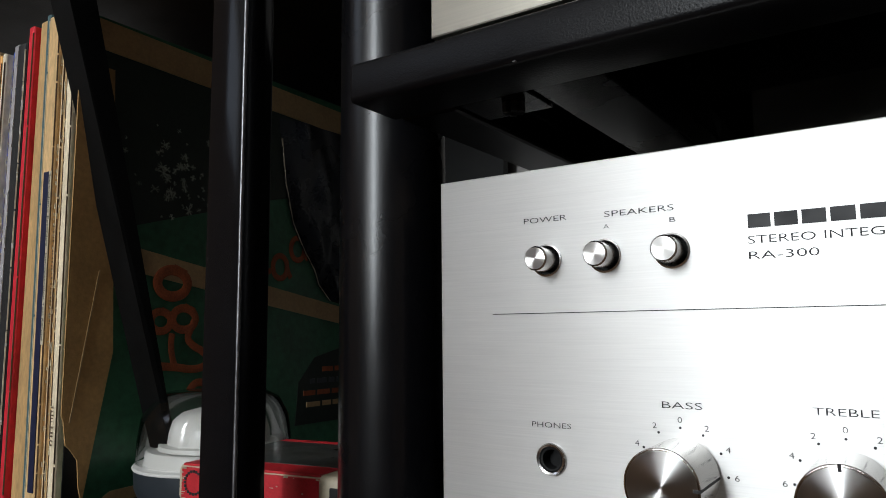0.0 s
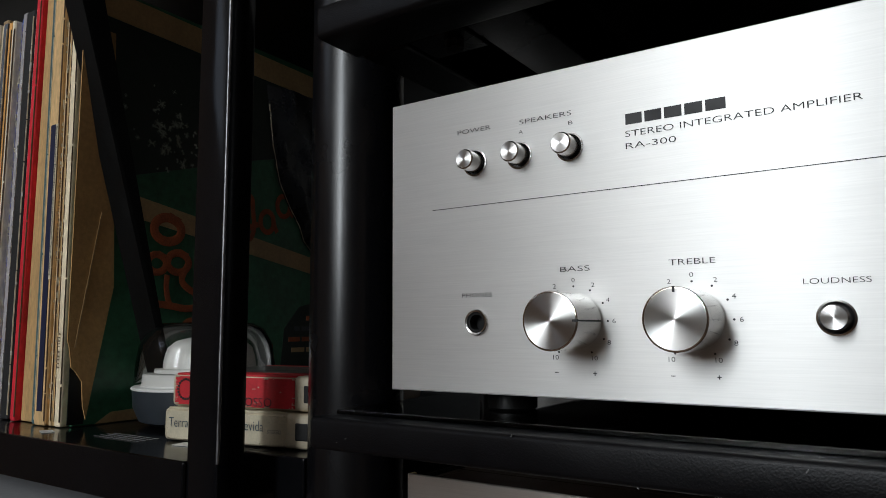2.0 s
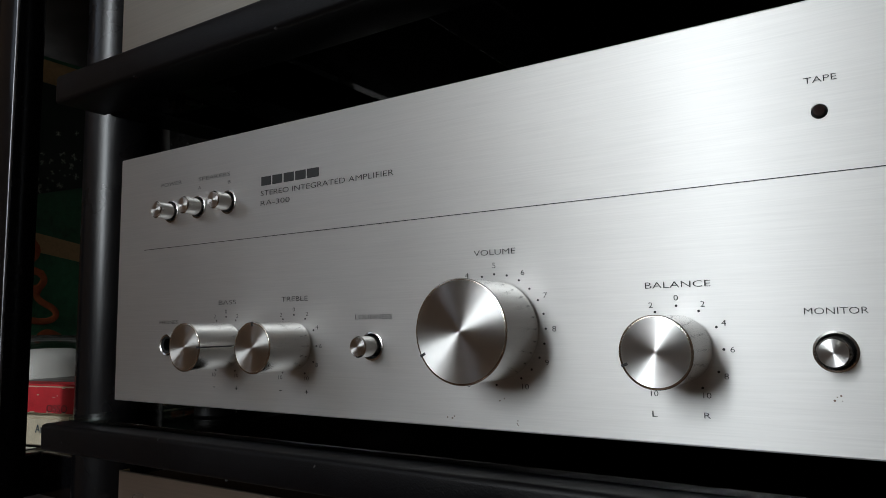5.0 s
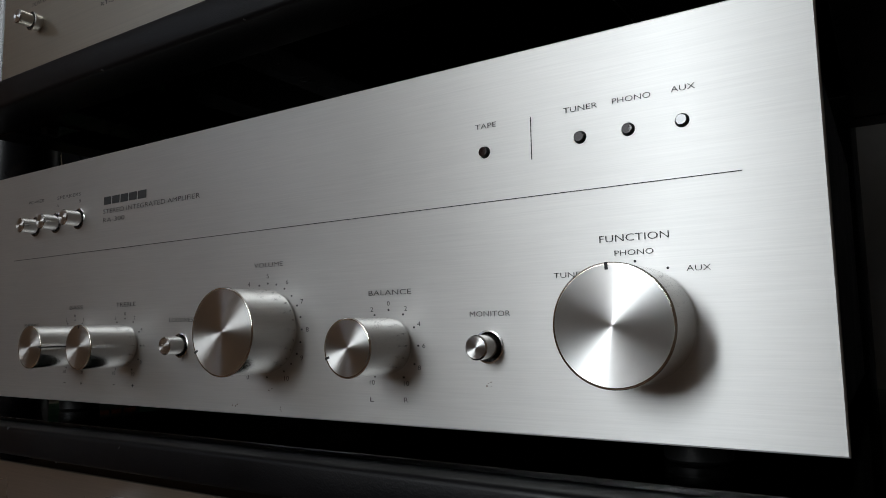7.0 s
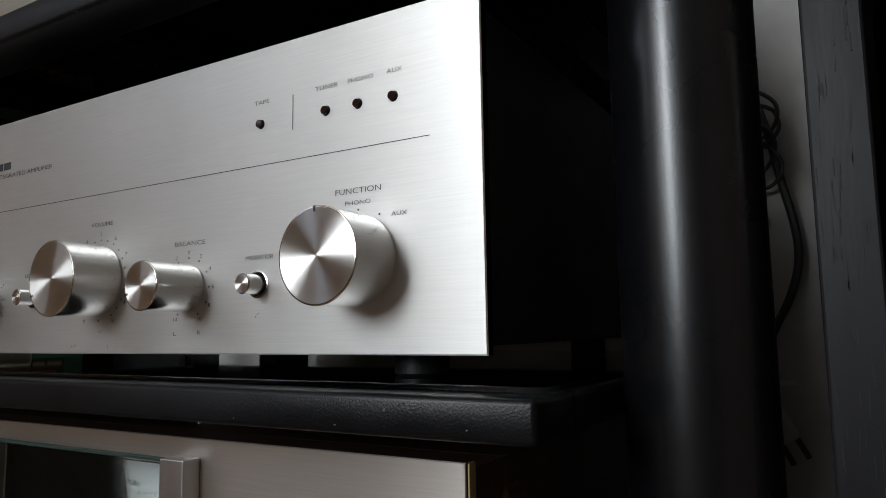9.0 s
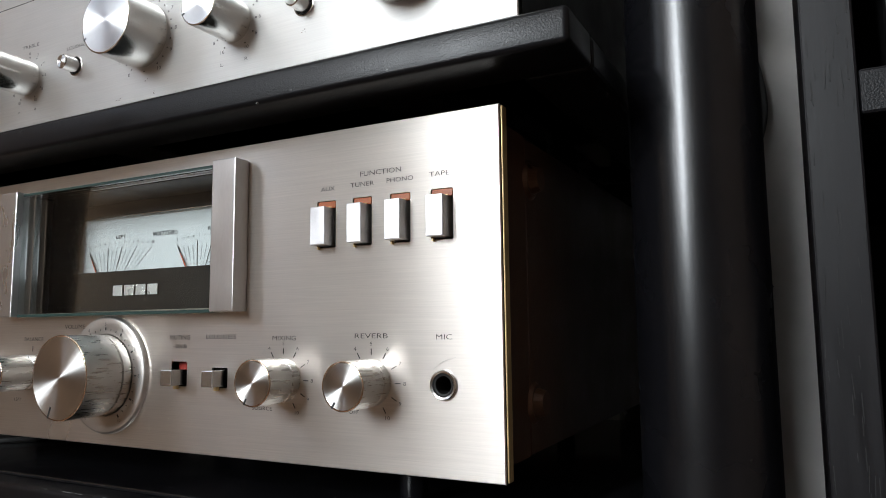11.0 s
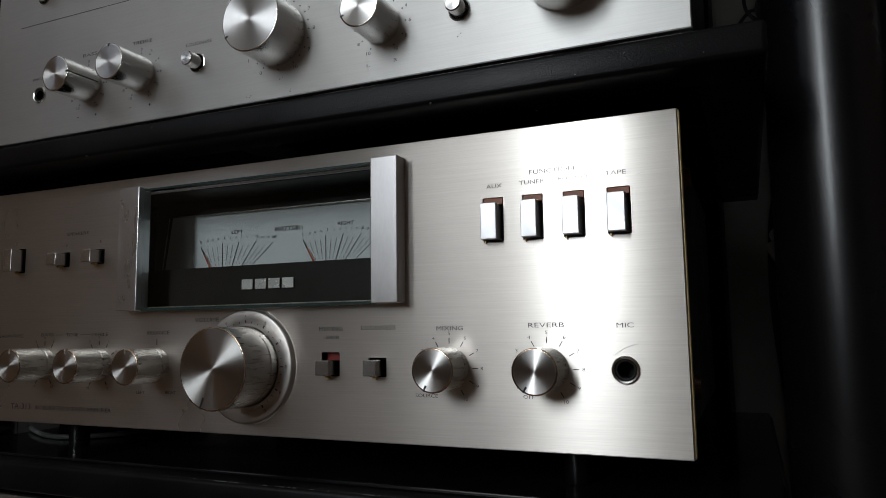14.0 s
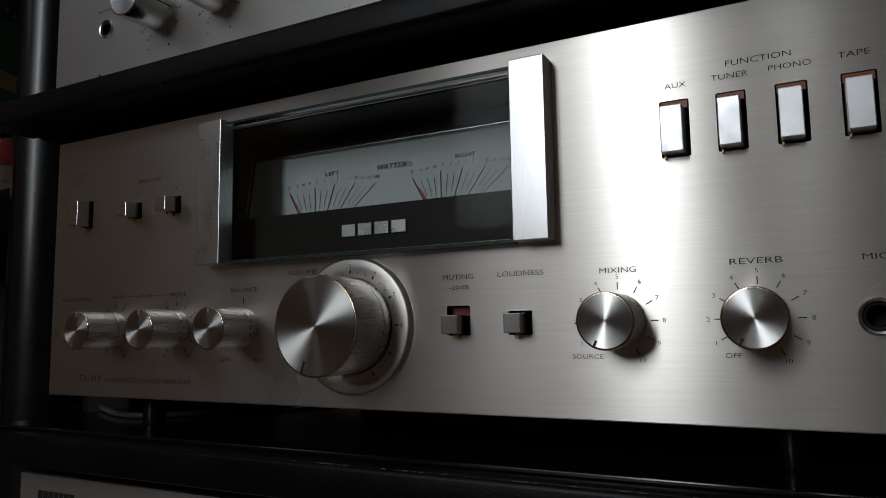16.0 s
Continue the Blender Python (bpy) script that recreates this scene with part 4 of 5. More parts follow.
# Brown of the faded spine print, also used for shade between pale spines.
INKSHADE = surface("spine_ink_and_gap_shade", (0.15, 0.10, 0.065), 0.6, 0, 0.2, 0.004)
rng = random.Random(5)
SLEEVES = (
    (0.0045, (0.45, 0.30, 0.14), "tan worn"), (0.008, (0.05, 0.05, 0.06), "black scuffed"), (0.005, (0.6, 0.56, 0.48), "cream"), (0.009, (0.3, 0.2, 0.1), "brown"), (0.005, (0.5, 0.42, 0.3), "faded tan"), (0.007, (0.07, 0.08, 0.10), "dark blue-grey"),
    (0.0060, (0.50, 0.25, 0.07), "orange-brown"), (0.0050, (0.62, 0.55, 0.42), "cream"), (0.0030, (0.05, 0.09, 0.32), "blue"), (0.0085, (0.30, 0.28, 0.29), "grey-lilac"), (0.0130, (0.012, 0.012, 0.013), "black, white-worn"),
    (0.0075, (0.66, 0.63, 0.58), "white"), (0.0080, (0.50, 0.012, 0.025), "red"), (0.0190, (0.42, 0.26, 0.11), "tan"), (0.0055, (0.05, 0.10, 0.11), "dark teal"), (0.0155, (0.52, 0.34, 0.16), "tan, navy-labelled"), (0.0040, (0.55, 0.40, 0.22), "cream"), (0.0036, (0.46, 0.29, 0.12), "kraft"), (0.0085, (0.64, 0.54, 0.38), "off-white"),
)
x = -0.3235 - sum(w + 0.0006 for w, _, _ in SLEEVES)
TALL = {9: 1.300, 10: 1.298, 11: 1.300, 12: 1.306, 13: 1.309, 14: 1.308, 15: 1.304, 16: 1.290, 17: 1.285, 18: 1.262}
for n, (w, rgb, words_of) in enumerate(SLEEVES):
    skin = surface("sleeve_" + words_of.replace(", ", "_").replace(" ", "_"), [1.4 * c for c in rgb], 0.65, 0, 0.30, 0.030, 0.5, 0.002, stretch=(1.6, 1, 0.5))
    top = TALL.get(n, 1.300 + rng.uniform(-0.006, 0.004))
    y0 = {15: 0.0220, 16: 0.0245, 17: 0.0250, 18: 0.0240}.get(n, 0.026 + rng.uniform(-0.004, 0.003))
    s = box(x, x + w, y0, y0 + 0.315, SHZ + 0.0004, top, min(0.0015, w * 0.35))
    # the sleeves on from the red one lean further, so the tan one between fans open
    lean = lambda z: (z - SHZ) * -0.012 + ((z - SHZ) * 0.020 - 0.007 if n < 13 else 0)
    for v in s.verts:
        fan = (v.co.z - SHZ) * 0.020 - 0.007 if n == 13 and v.co.x < x + w / 2 else 0
        v.co.x += lean(v.co.z) + fan + rng.uniform(-0.0003, 0.0003)
    rec = tagged(part("record_sleeve", s, skin, None), f"{words_of} record sleeve standing upright on the shelf", "record", "records on the shelf")
    if n == 15:
        nav = surface("navy_spine_label", (0.010, 0.014, 0.050), 0.55, 0, 0.15, 0.01)
        lb = box(x + 0.0048, x + w - 0.0036, y0 - 0.0006, y0 - 0.0002, 0.968, 1.187)
        for v in lb.verts:
            v.co.x += lean(v.co.z)
        part("spine_label", lb, nav, rec, "navy paper label on the spine")
        strip = box(x + w - 0.0035, x + w - 0.0002, y0 - 0.0006, y0 - 0.0002, 1.066, 1.187)
        for v in strip.verts:
            v.co.x += lean(v.co.z)
        part("title_strip", strip, CREAMLABEL, rec, "cream paper strip with black title print")
        title = words("Stereophonic Recording - Demonstration Test Record", 0, 0, 0.0030, y0 - 0.0009, width=0.116, thin=0.004)
        for v in title.verts:
            z = 1.185 - v.co.x
            v.co.x, v.co.z = x + w - 0.0034 + v.co.z + lean(z), z
        part("lettering", title, PRINT, rec)
    # spine edge: pale rubbing on dark card, gap shade as dark strips on pale
    rub_shade = bmesh.new()
    z = SHZ + 0.004
    while z < top - 0.008:
        step = min(rng.uniform(0.015, 0.080), top - 0.006 - z)
        wide = rng.uniform(0.0002, 0.0006)
        strip = box(x + w - 0.0004 - wide, x + w - 0.0003, y0 - 0.0004, y0 + 0.0005, z, z + step)
        for v in strip.verts:
            v.co.x += lean(v.co.z)
        merge(rub_shade, strip)
        z += step + rng.uniform(0, 0.002)
    part("spine_edge", rub_shade, INKSHADE if sum(rgb) > 0.45 else CREAMLABEL, rec, "rubbing and gap shade put on as strips along the spine")
    if n in (16, 18):
        tx = bmesh.new()
        z = 1.08 if n == 16 else 1.00
        while z < {16: 1.15, 18: 1.025}[n]:
            h = rng.uniform(0.0005, 0.0014)
            box(x + w * 0.36 + lean(z), x + w * 0.56 + lean(z), y0 - 0.0010, y0 - 0.0007, z, z + h, bm=tx)
            z += h + rng.uniform(0.0006, 0.0030)
        part("spine_print", tx, INKSHADE, rec, "small unreadable spine print as bars")
    if n in (8, 9, 10, 16, 17):
        wear = bmesh.new()
        for _ in range(50):
            z = rng.betavariate(1.2, 1.2) * (top - SHZ - 0.012) + SHZ + 0.004
            h, e = 0.0006 * math.exp(rng.uniform(0, 2.6)), rng.choice((0.0, 0.0, w - 0.0007))
            tilt = Matrix.Translation((x + e, 0, z)) @ Matrix.Rotation(rng.uniform(-0.25, 0.25), 4, "Y") @ Matrix.Translation((-x - e, 0, -z))
            piece = box(x + e, x + e + rng.uniform(0.0002, 0.0009), y0 - 0.0003 - rng.uniform(0, 0.0003), y0 + 0.0006, z, z + h, turn=tilt)
            for v in piece.verts:
                v.co.x += lean(v.co.z) + rng.uniform(-0.00012, 0.00012)
            merge(wear, piece)
        tagged(part("wear_glint_edge", wear, PAPER if n == 10 else CREAMLABEL, rec, "chipped paper along the spine edges"), kind="stuff")
    x += w + 0.0006
# the last sleeve shows its green front
COV = -0.3195
cover = tagged(part("record_sleeve", box(-0.3228, COV, 0.030, 0.345, SHZ + 0.0004, 1.300, 0.0008), GREEN, None), "dark green record sleeve with orange lettering, torn black wrapper", "record", "records on the shelf")


def sheet(corners, x, thick=0.0006):
    """A flat piece on the cover: corners of (y, z)."""
    bm = bmesh.new()
    a = [bm.verts.new((x, y, z)) for y, z in corners]
    b = [bm.verts.new((x + thick, y, z)) for y, z in corners]
    bm.faces.new(b)
    for k in range(len(a)):
        bm.faces.new((a[k], a[(k + 1) % len(a)], b[(k + 1) % len(a)], b[k]))
    bmesh.ops.recalc_face_normals(bm, faces=bm.faces)
    return bm


part("tan_band", sheet([(0.070, 1.136), (0.345, 1.088), (0.345, 1.072), (0.070, 1.118)], COV), TAN, cover, "tan printed band across the cover")
part("tan_band", sheet([(0.031, 1.298), (0.344, 1.292), (0.344, 1.268), (0.031, 1.276)], COV), TAN, cover)
part("tan_band", sheet([(0.048, 0.9578), (0.150, 0.9578), (0.150, 0.9690), (0.060, 0.9655)], COV), TAN, cover)
part("dark_top", sheet([(0.031, 1.2755), (0.344, 1.2675), (0.344, 1.225), (0.200, 1.190), (0.031, 1.14)], COV), surface("black_green_print", (0.012, 0.022, 0.014), 0.5, 0, 0.3, 0.03), cover)
stars = bmesh.new()
for _ in range(75):
    y, z, r = 0.112 + rng.gauss(0, 0.024), 1.192 + rng.gauss(0, 0.019), 0.0007 * math.exp(rng.uniform(0, 1.9))
    for k in range(6):
        turn = Matrix.Translation((0, y, z)) @ Matrix.Rotation(rng.uniform(0, 3.1), 4, "X") @ Matrix.Translation((0, -y, -z))
        box(COV + 0.0008, COV + 0.0010, y - r * 0.045, y + r * 0.045, z - r, z + r, bm=stars, turn=turn)
tagged(part("star_print", stars, surface("faint_printed_star", (0.46, 0.52, 0.44), 0.55, 0, 0.4, 0.004), cover, "scatter of small pale printed stars"), kind="stuff")


def printed_letter(path, rad):
    """A rounded stroke printed flat on the cover."""
    ob = tube("neon_letter", [(0, y, z) for y, z in path], rad, NEON, cover, "rounded orange tube-like printed shape")
    for v in ob.data.vertices:
        v.co.x = (v.co.x + cover.location.x) * 0.12 + COV + 0.0008 - cover.location.x


def ring_of(cy, cz, ry, rz):
    return [(cy + ry * math.sin(0.8 * k), cz + rz * math.cos(0.8 * k)) for k in range(10)]


hook_a = [(0.124, 1.084), (0.120, 1.076), (0.117, 1.069), (0.123, 1.063), (0.134, 1.058), (0.138, 1.051), (0.132, 1.046), (0.121, 1.045), (0.107, 1.048), (0.090, 1.049)]
for path, rad in ((ring_of(0.103, 1.111, 0.014, 0.011), 0.0040), (ring_of(0.094, 1.082, 0.009, 0.008), 0.0030), (ring_of(0.114, 1.084, 0.011, 0.009), 0.0032), (hook_a, 0.0030), ([(0.104, 1.073), (0.102, 1.060), (0.107, 1.049)], 0.0026), ([(0.119, 1.026), (0.123, 1.035), (0.135, 1.035), (0.144, 1.028)], 0.0030)):
    printed_letter(path, rad)
RIP = [(0.203, 1.288), (0.209, 1.248), (0.214, 1.209), (0.224, 1.172), (0.238, 1.149), (0.252, 1.131), (0.258, 1.117), (0.273, 1.103)]
crease = random.Random(14)
folds = [(crease.uniform(0, 6.3), crease.uniform(40, 260), crease.uniform(0, 6.3)) for _ in range(9)]
wrap = bmesh.new()
grid = []
for j in range(61):
    z = 1.062 + 0.205 * j / 60
    y_rip = next((ya + (yb - ya) * (z - za) / (zb - za) for (ya, za), (yb, zb) in zip(RIP, RIP[1:]) if zb <= z <= za), 0.296)
    row = []
    for i in range(31):
        y = y_rip + (0.343 - y_rip) * i / 30
        h = sum(abs(math.sin(k * (y * math.cos(a) + z * 0.35 * math.sin(a)) + p)) / k for a, k, p in folds)
        row.append(wrap.verts.new((COV + 0.0012 + 0.13 * h * min(1, i / 6), y, z)))
    grid.append(row)
for j in range(60):
    for i in range(30):
        wrap.faces.new((grid[j][i], grid[j][i + 1], grid[j + 1][i + 1], grid[j + 1][i]))
part("torn_wrapper", wrap, BLACKBAG, cover, "torn crumpled shiny black plastic wrapper", True)
edge = bmesh.new()
for (ya, za), (yb, zb) in zip(RIP[1:], RIP[2:]):
    for k in range(6):
        f, g = k / 6, (k + 1.15) / 6
        wide = rng.uniform(0.0002, 0.0013)
        merge(edge, sheet([(ya + (yb - ya) * f, za + (zb - za) * f), (ya + (yb - ya) * f - wide, za + (zb - za) * f - 0.0004), (ya + (yb - ya) * g - wide * rng.uniform(0.2, 1.2), za + (zb - za) * g), (ya + (yb - ya) * g, za + (zb - za) * g)], COV + 0.0033, 0.0004))
part("torn_edge", edge, CREAMLABEL, cover, "ragged pale torn paper edge")
hook = [(0.178, 1.151), (0.192, 1.156), (0.193, 1.140), (0.196, 1.122), (0.190, 1.110), (0.184, 1.116), (0.189, 1.124), (0.200, 1.127)]
printed_letter(hook, 0.0026)
for cy, cz in ((0.211, 1.131), (0.232, 1.149)):
    bow = [(cy + 0.009 * math.sin(0.8 * k + 0.9), cz + 0.011 * math.cos(0.8 * k + 0.9)) for k in range(9)] + [(cy + 0.009, cz - 0.004), (cy + 0.013, cz - 0.009)]
    printed_letter(bow, 0.0026)
part("name_panel", sheet([(0.232, 0.990), (0.236, 1.028), (0.256, 1.050), (0.300, 1.060), (0.320, 1.040), (0.320, 0.990)], COV, 0.0005), surface("black_green_panel", (0.010, 0.020, 0.013), 0.5, 0, 0.3, 0.03), cover, "dark rounded panel with small print")
for k in range(4):
    y, z = (0.266, 0.250, 0.242, 0.246)[k], 1.041 - 0.0105 * k
    while y < 0.305:
        ln = rng.uniform(0.006, 0.018)
        part("name_bar", sheet([(y, z), (y + ln, z), (y + ln, z - 0.0045), (y, z - 0.0045)], COV + 0.0004), (NEON, CUPGREY, NEON, TAN)[k], cover, "plain bar in place of small print")
        y += ln + 0.003
part("torn_wrapper", sheet([(0.0262, 0.9590), (0.0262, 1.040), (0.044, 1.040), (0.0380, 0.9590)], COV + 0.0006, 0.0010), CASE, cover)
kraft = [(0.0225, 1.262), (0.048, 1.262), (0.052, 1.150), (0.0560, 1.061), (0.0470, 1.010), (0.0388, 0.9620), (0.0362, 0.972), (0.0345, 0.990), (0.0290, 0.998), (0.0262, 1.0005), (0.0240, 1.016), (0.0225, 1.020)]
tagged(part("paper_bag", sheet(kraft, COV + 0.0020, 0.0012), KRAFT, None), "folded brown kraft paper bag with a torn edge against the sleeve", "paper bag")
# Paler strip paints the highlight along the bag's raised fold.
part("fold_crease", sheet([(0.0430, 1.1170), (0.0440, 1.1170), (0.0285, 1.0150), (0.0275, 1.0150)], COV + 0.0033, 0.0004), TAN, bpy.data.objects["paper_bag"], "fold line with its highlight painted as a paler strip")


# ---- small things on the record shelf ----
def cartridge(base, turn_deg, label_mat, label, marks, picture=False):
    """A tape cartridge: rounded shell, open end window, paper label with print."""
    w, d, h = 0.130, 0.102, 0.0205
    t = thing("tape_cartridge", base, label, "tape cartridge", "tape cartridges")
    m = Matrix.Translation(base) @ Matrix.Rotation(radians(turn_deg), 4, "Z")
    part("shell", box(0, w, 0, d, 0, h, 0.0035, turn=m, steps=3), CREAMPLASTIC, t, "rounded cream plastic shell", True)
    part("paper_label", box(0.004, 0.096, -0.0006, 0.0010, 0.0015, h - 0.0015, 0.0003, turn=m), label_mat, t, "worn paper label wrapped over the front")
    part("top_label", box(0.004, 0.096, 0.0008, 0.020, h - 0.0008, h + 0.0005, 0.0003, turn=m), label_mat, t)
    if picture:
        part("top_picture", box(0.004, 0.096, 0.0205, 0.088, h - 0.0006, h + 0.0006, 0.0003, turn=m), surface("dark_label_picture", (0.05, 0.05, 0.045), 0.35, 0, 0.8, 0.012), t, "dark picture on the top label")
        part("label_border", box(0.004, 0.096, 0.0885, 0.096, h - 0.0006, h + 0.0006, 0.0003, turn=m), label_mat, t)
    part("end_window", box(0.102, 0.122, -0.0004, 0.004, 0.005, h - 0.005, 0.001, turn=m), HOLE, t, "dark open end of the cartridge")
    chips = bmesh.new()
    for _ in range(70):
        cx, cz = chip.choice((chip.uniform(0.004, 0.094), 0.0045, 0.0945)), chip.choice((0.0017, h - 0.0022, chip.uniform(0.003, h - 0.003)))
        box(cx, cx + 0.0003 * math.exp(chip.uniform(0, 2.4)), -0.0009, -0.0005, cz, cz + 0.0002 * math.exp(chip.uniform(0, 1.7)), bm=chips, turn=m)
    tagged(part("label_scuff", chips, CREAMPLASTIC, t, "pale scuffs on the label edges"), kind="stuff")
    for text, x, z, hh, wd, mt in marks:
        bm = words(text, x, z, hh, -0.0010, width=wd)
        bmesh.ops.transform(bm, matrix=m, verts=bm.verts)
        part("lettering", bm, mt, t)
    return t, m


chip = random.Random(3)
INK = surface("blue_black_ink", (0.02, 0.05, 0.08), 0.6, 0, 0.1, 0.01)
cartridge((-0.2085, 0.0290, SHZ + 0.0004), 10, CREAMLABEL, "aged cream tape cartridge lying on the shelf", (("Terra", 0.006, 0.0090, 0.0058, 0.016, INK), ("Atrevida", 0.056, 0.0095, 0.0058, 0.024, INK), ("STEREO", 0.083, 0.0085, 0.0022, 0.0100, INK)))
t, m = cartridge((-0.2040, 0.0310, SHZ + 0.0219), 10, REDLABEL, "red-labelled tape cartridge stacked on a cream one", (("OSSO", 0.060, 0.0022, 0.0052, 0.020, PRINT),), True)
ringbm = bmesh.new()
for k in range(20):
    a = 2 * math.pi * k / 20
    box(0.0130 + 0.0062 * math.cos(a) - 0.0007, 0.0130 + 0.0062 * math.cos(a) + 0.0007, -0.0011, -0.0008, 0.0110 + 0.0062 * math.sin(a) - 0.0007, 0.0110 + 0.0062 * math.sin(a) + 0.0007, bm=ringbm, turn=m)
part("maker_ring", ringbm, PRINT, t, "plain black ring mark")

DX, DYC = -0.2603, 0.1012
pot = thing("domed_pot", (DX, DYC, SHZ), "slate-grey pot with white inset under a clear dome", "pot")
part("cup", lathe(DX, 0, [(0, SHZ + 0.0005), (0.038, SHZ + 0.0005), (0.047, SHZ + 0.004), (0.0515, SHZ + 0.014), (0.0525, 0.9835), (0, 0.9835)], 56, axis="z", cy=DYC), CUPGREY, pot, "slate-grey rounded cup", True)
part("white_collar", lathe(DX, 0, [(0, 0.9838), (0.0532, 0.9838), (0.0534, 0.9846), (0.0528, 0.9856), (0.0470, 0.9860), (0.0462, 0.9868), (0.0455, 0.9940), (0.0445, 0.9952), (0, 0.9955)], 56, axis="z", cy=DYC), WHITEPLASTIC, pot, "white stepped plastic collar", True)
part("white_inset", lathe(DX + 0.004, 0, [(0.040, 0.9957), (0.0395, 0.9985), (0.034, 0.9990), (0.0335, 1.006), (0.031, 1.0140), (0.025, 1.0190), (0.015, 1.0215), (0, 1.0220)], 48, axis="z", cy=DYC), WHITEPLASTIC, pot, "white rounded plastic inset", True)
part("dome", lathe(DX, 0, [(0.0515, 0.9876), (0.0510, 1.002), (0.0490, 1.016), (0.0425, 1.028), (0.034, 1.0325), (0, 1.0335), (0, 1.0325), (0.0335, 1.0315), (0.0418, 1.027), (0.0480, 1.0155), (0.0500, 1.002), (0.0505, 0.9876)], 56, axis="z", cy=DYC), DOMECLEAR, pot, "clear plastic dome lid", True).visible_shadow = False
for (x, y, a, w, d) in ((-0.186, 0.020, 10, 0.040, 0.010), (-0.320, 0.008, -20, 0.013, 0.008)):
    mm = Matrix.Translation((x, y, 0)) @ Matrix.Rotation(radians(a), 4, "Z")
    tagged(part("paper_slip", box(0, w, 0, d, SHZ + 0.0002, SHZ + 0.0006, turn=mm), PAPER, None), "small white paper slip on the black shelf", "paper")
codes = bmesh.new()
for k in range(4):
    for j in range(16):
        box(-0.265 + 0.0032 * j, -0.265 + 0.0032 * j + rng.uniform(0.001, 0.0028), 0.016 + 0.0045 * k, 0.0175 + 0.0045 * k, SHZ + 0.0003, SHZ + 0.0005, bm=codes)
tagged(part("shelf_sticker", codes, surface("grey_sticker_print", (0.30, 0.30, 0.30), 0.6, 0, 0.3, 0.004), None), "rows of tiny pale print bars on the shelf", "sticker")
tagged(part("storage_box", box(-0.62, -0.300, 0.000, 0.30, 0.5485, 0.905, 0.004), surface("pale_grey_card_box", (0.45, 0.45, 0.46), 0.7, 0, 0.1, 0.05), None), "pale grey cardboard box on the lower shelf", "box")

# ---- cabinet beside the rack, wall cord and plug ----
cab = thing("side_cabinet", (0.75, 0.2, 0), "black-stained oak cabinet beside the rack", "cabinet")
part("side_board", box(0.5415, 0.5600, 0.050, 0.400, 0, 1.75, 0.0010), WOODBLACK, cab, "black-stained oak side board with open grain")
pores = bmesh.new()
grain = random.Random(21)
for _ in range(150):
    gx, gz, gh = grain.uniform(0.5428, 0.5590), grain.uniform(0.70, 1.25), grain.uniform(0.003, 0.011)
    box(gx - 0.00016, gx + 0.00016, 0.0497, 0.0510, gz, gz + gh, bm=pores, turn=Matrix.Translation((gx, 0, gz)) @ Matrix.Rotation(grain.uniform(-0.06, 0.06), 4, "Y") @ Matrix.Translation((-gx, 0, -gz)))
tagged(part("wood_pore_grain", pores, HOLE, bpy.data.objects["side_board"], "short dark pores of the oak grain"), kind="stuff")
part("shelf_board", box(0.5602, 1.10, 0.049, 0.400, 0.9560, 0.9735, 0.0012), RACK, cab, "black textured shelf board")
part("shelf_board", box(0.5602, 1.10, 0.052, 0.400, 0.60, 0.618, 0.0012), RACK, cab)
part("shelf_board", box(0.5602, 1.10, 0.052, 0.400, 1.45, 1.468, 0.0012), RACK, cab)
part("side_board", box(1.1002, 1.119, 0.050, 0.400, 0, 1.75, 0.0010), WOODBLACK, cab)
part("back_board", box(0.5602, 1.10, 0.4005, 0.410, 0, 1.75), CASE, cab)
dev = thing("cassette_deck", (0.70, 0.2, 0.974), "black device with rounded beige metal front blocks", "device")
part("body", box(0.5725, 0.860, 0.075, 0.300, 0.9795, 1.200, 0.003), CASE, dev)
tube("trim_line", [(0.5738, 0.056, 1.150), (0.5738, 0.056, 1.050), (0.5740, 0.056, 0.9965), (0.5741, 0.056, 0.9935), (0.5765, 0.056, 0.9922), (0.5800, 0.056, 0.9920), (0.860, 0.056, 0.9920)], 0.00016, CHROME, dev, "thin chrome line round the front window")
part("front_window", box(0.5745, 0.858, 0.0575, 0.0745, 0.9925, 1.190, 0.0010), GLOSSBLACK, dev, "glossy black front window")
part("side_fitting", box(0.5696, 0.5714, 0.0700, 0.0740, 1.0110, 1.0260, 0.0006), DIALRING, dev, "small pale fitting beside the window")
BEIGEMETAL = surface("beige_satin_metal", (0.60, 0.54, 0.50), 0.34, 1.0, 0.06, 0.02)
for x0, x1 in ((0.5766, 0.5846), (0.5853, 0.640)):
    grip = part("metal_front", box(x0, x1, 0.0500, 0.0573, 1.0048, 1.150, 0.0022 if x1 < 0.6 else 0.0012, steps=4), BEIGEMETAL, dev, "rounded beige satin metal block", True)
    # Separate end piece, so the floor's reflection can be coloured in.
    part("copper_reflection_end", box(x0, x1, 0.0500, 0.0573, 0.9958, 1.0046, 0.0014, steps=3), COPPERREFLECT, grip, "rounded lower end with a copper reflection put into its colour", True)
part("foot", box(0.577, 0.600, 0.080, 0.110, 0.9740, 0.9793, 0.001), CASE, dev)
part("foot", box(0.830, 0.850, 0.260, 0.290, 0.9740, 0.9793, 0.001), CASE, dev)
tube("trim_line", [(0.5766, 0.060, 0.9880), (0.5767, 0.060, 0.9790), (0.5775, 0.060, 0.9760), (0.5810, 0.060, 0.9750)], 0.00025, CHROME, dev)
low = thing("cassette_deck", (0.70, 0.2, 0.618), "dark component with small bright fittings on the lower shelf", "device")
part("body", box(0.5700, 0.860, 0.060, 0.300, 0.6185, 0.900, 0.003), CASE, low)
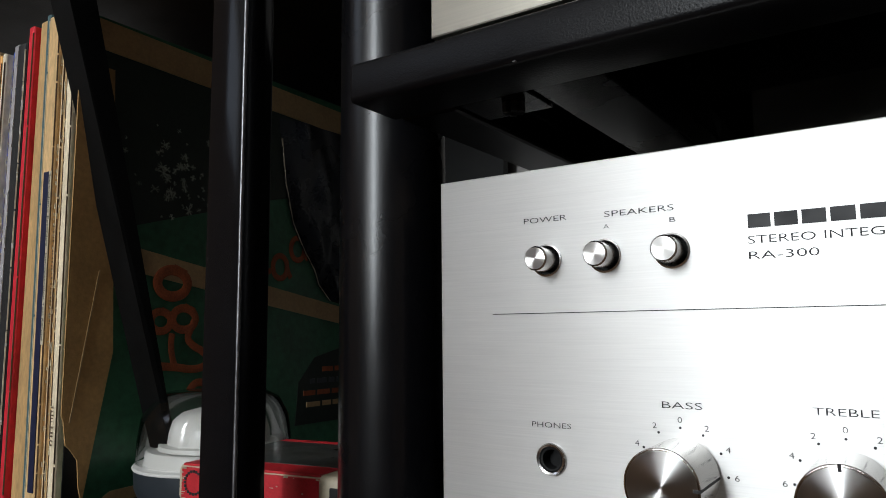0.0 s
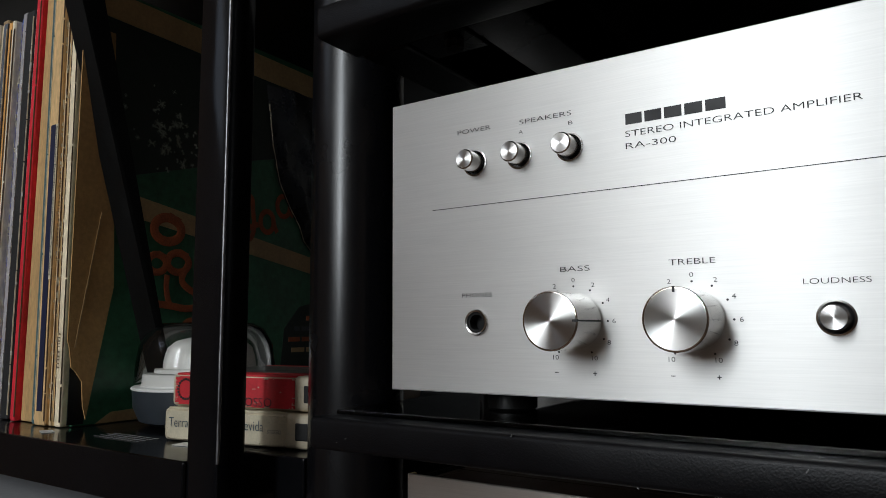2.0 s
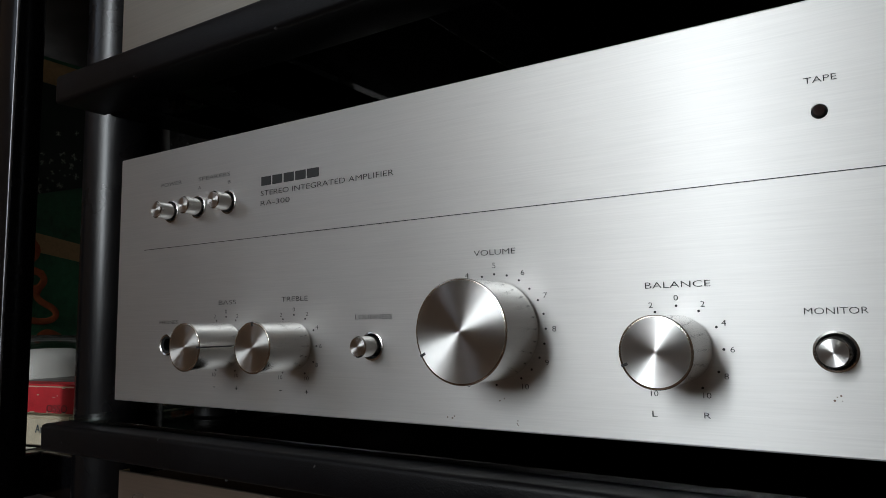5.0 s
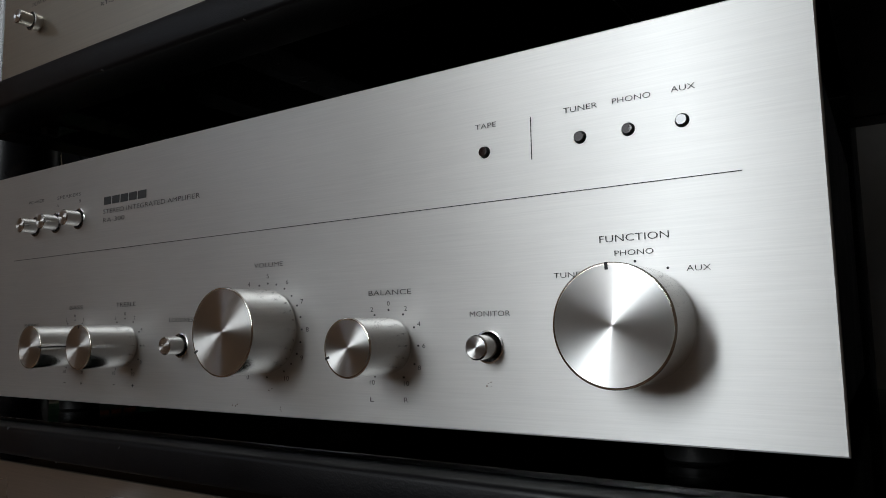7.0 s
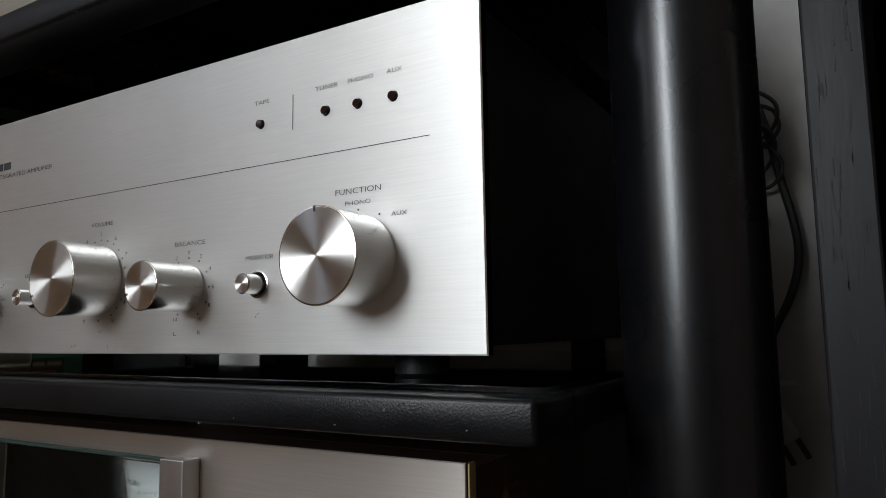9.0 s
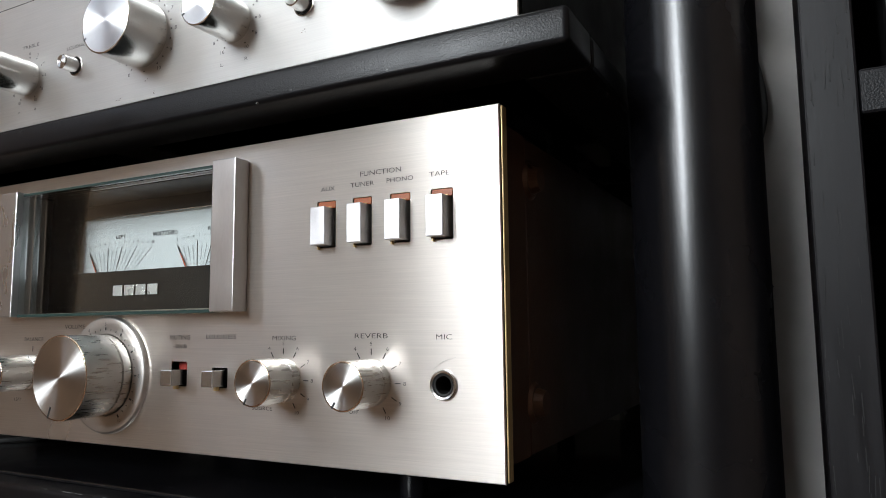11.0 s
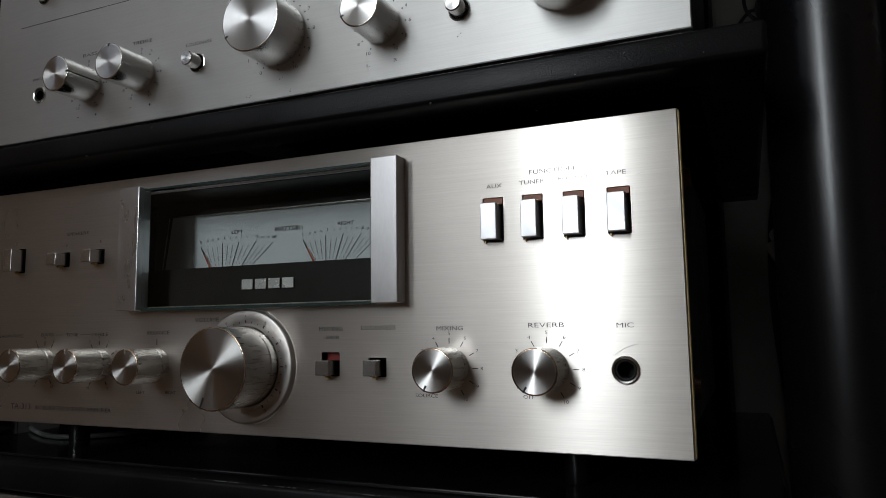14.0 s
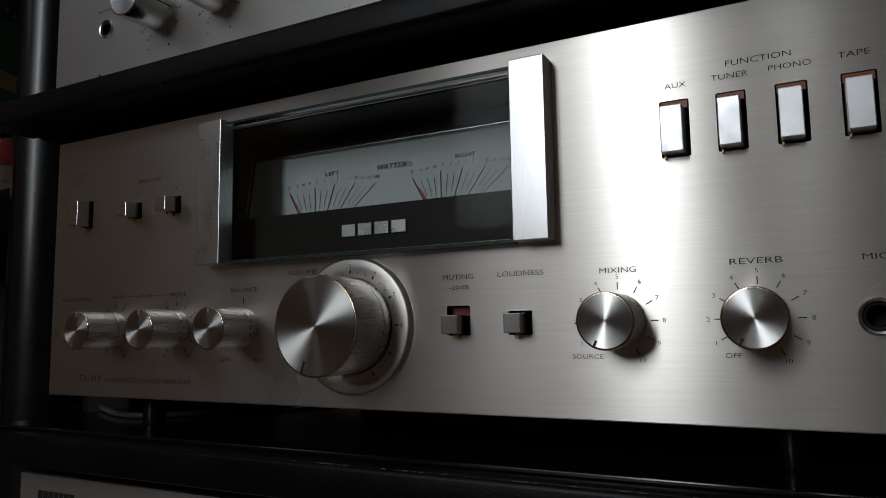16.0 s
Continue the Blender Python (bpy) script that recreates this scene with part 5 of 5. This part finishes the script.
part("fitting", box(0.5738, 0.640, 0.0520, 0.0597, 0.8795, 0.8825, 0.0008), CHROME, low, "small bright metal fitting")
part("fitting", box(0.5728, 0.640, 0.0540, 0.0597, 0.8690, 0.8765, 0.0012), PLUGPLASTIC, low)
grip = part("metal_front", box(0.5675, 0.640, 0.0500, 0.0597, 0.8395, 0.8500, 0.0025, steps=4), BEIGEMETAL, low, "rounded beige satin metal block", True)
part("copper_reflection_end", box(0.5675, 0.640, 0.0505, 0.0597, 0.8250, 0.8393, 0.0015, steps=3), COPPERREFLECT, grip, "lower end with a copper reflection put into its colour", True)
cords = thing("wall_cord", (0.52, 0.41, 0.70), "coiled dark power cord hanging on the wall", "cord")
for cx, cz, rr, tip in ((c - 0.003, d, 0.78 * e, f) for c, d, e, f in ((0.492, 1.178, 0.022, 0.2), (0.497, 1.170, 0.017, 0.9), (0.488, 1.150, 0.024, -0.4), (0.495, 1.135, 0.019, 0.5), (0.483, 1.092, 0.012, 0.1))):
    ring = [(cx + rr * math.sin(k * 0.7 + tip) * (1 + 0.15 * math.sin(k)), 0.403 - 0.0025 * (k % 3), cz + rr * 1.25 * math.cos(k * 0.7 + tip)) for k in range(10)]
    tube("coil", ring, 0.0017, CORD, cords)
tube("hanging_lead", [(0.488, 0.408, 1.20), (0.499, 0.405, 1.165), (0.504, 0.405, 1.130), (0.514, 0.405, 1.085), (0.515, 0.405, 1.055), (0.505, 0.405, 1.025), (0.490, 0.405, 1.000), (0.482, 0.407, 0.96), (0.480, 0.41, 0.86), (0.50, 0.41, 0.70)], 0.0034, CORD, cords)
plug = thing("power_plug", (0.496, 0.40, 0.920), "white two-pin power plug hanging by its cord", "plug")
pm = Matrix.Translation((0.493, 0.395, 0.932)) @ Matrix.Rotation(radians(-28), 4, "Y")
part("plug_body", box(-0.009, 0.009, -0.007, 0.007, -0.014, 0.020, 0.003, turn=pm), PLUGPLASTIC, plug)
for dx in (-0.006, 0.006):
    part("pin", box(dx - 0.002, dx + 0.002, -0.002, 0.002, -0.030, -0.014, 0.0006, turn=pm), CORD, plug, "dark plug pin")
tube("lead", [(0.486, 0.397, 0.948), (0.480, 0.399, 0.956), (0.490, 0.402, 0.962), (0.506, 0.404, 0.964)], 0.0022, PLUGPLASTIC, plug)
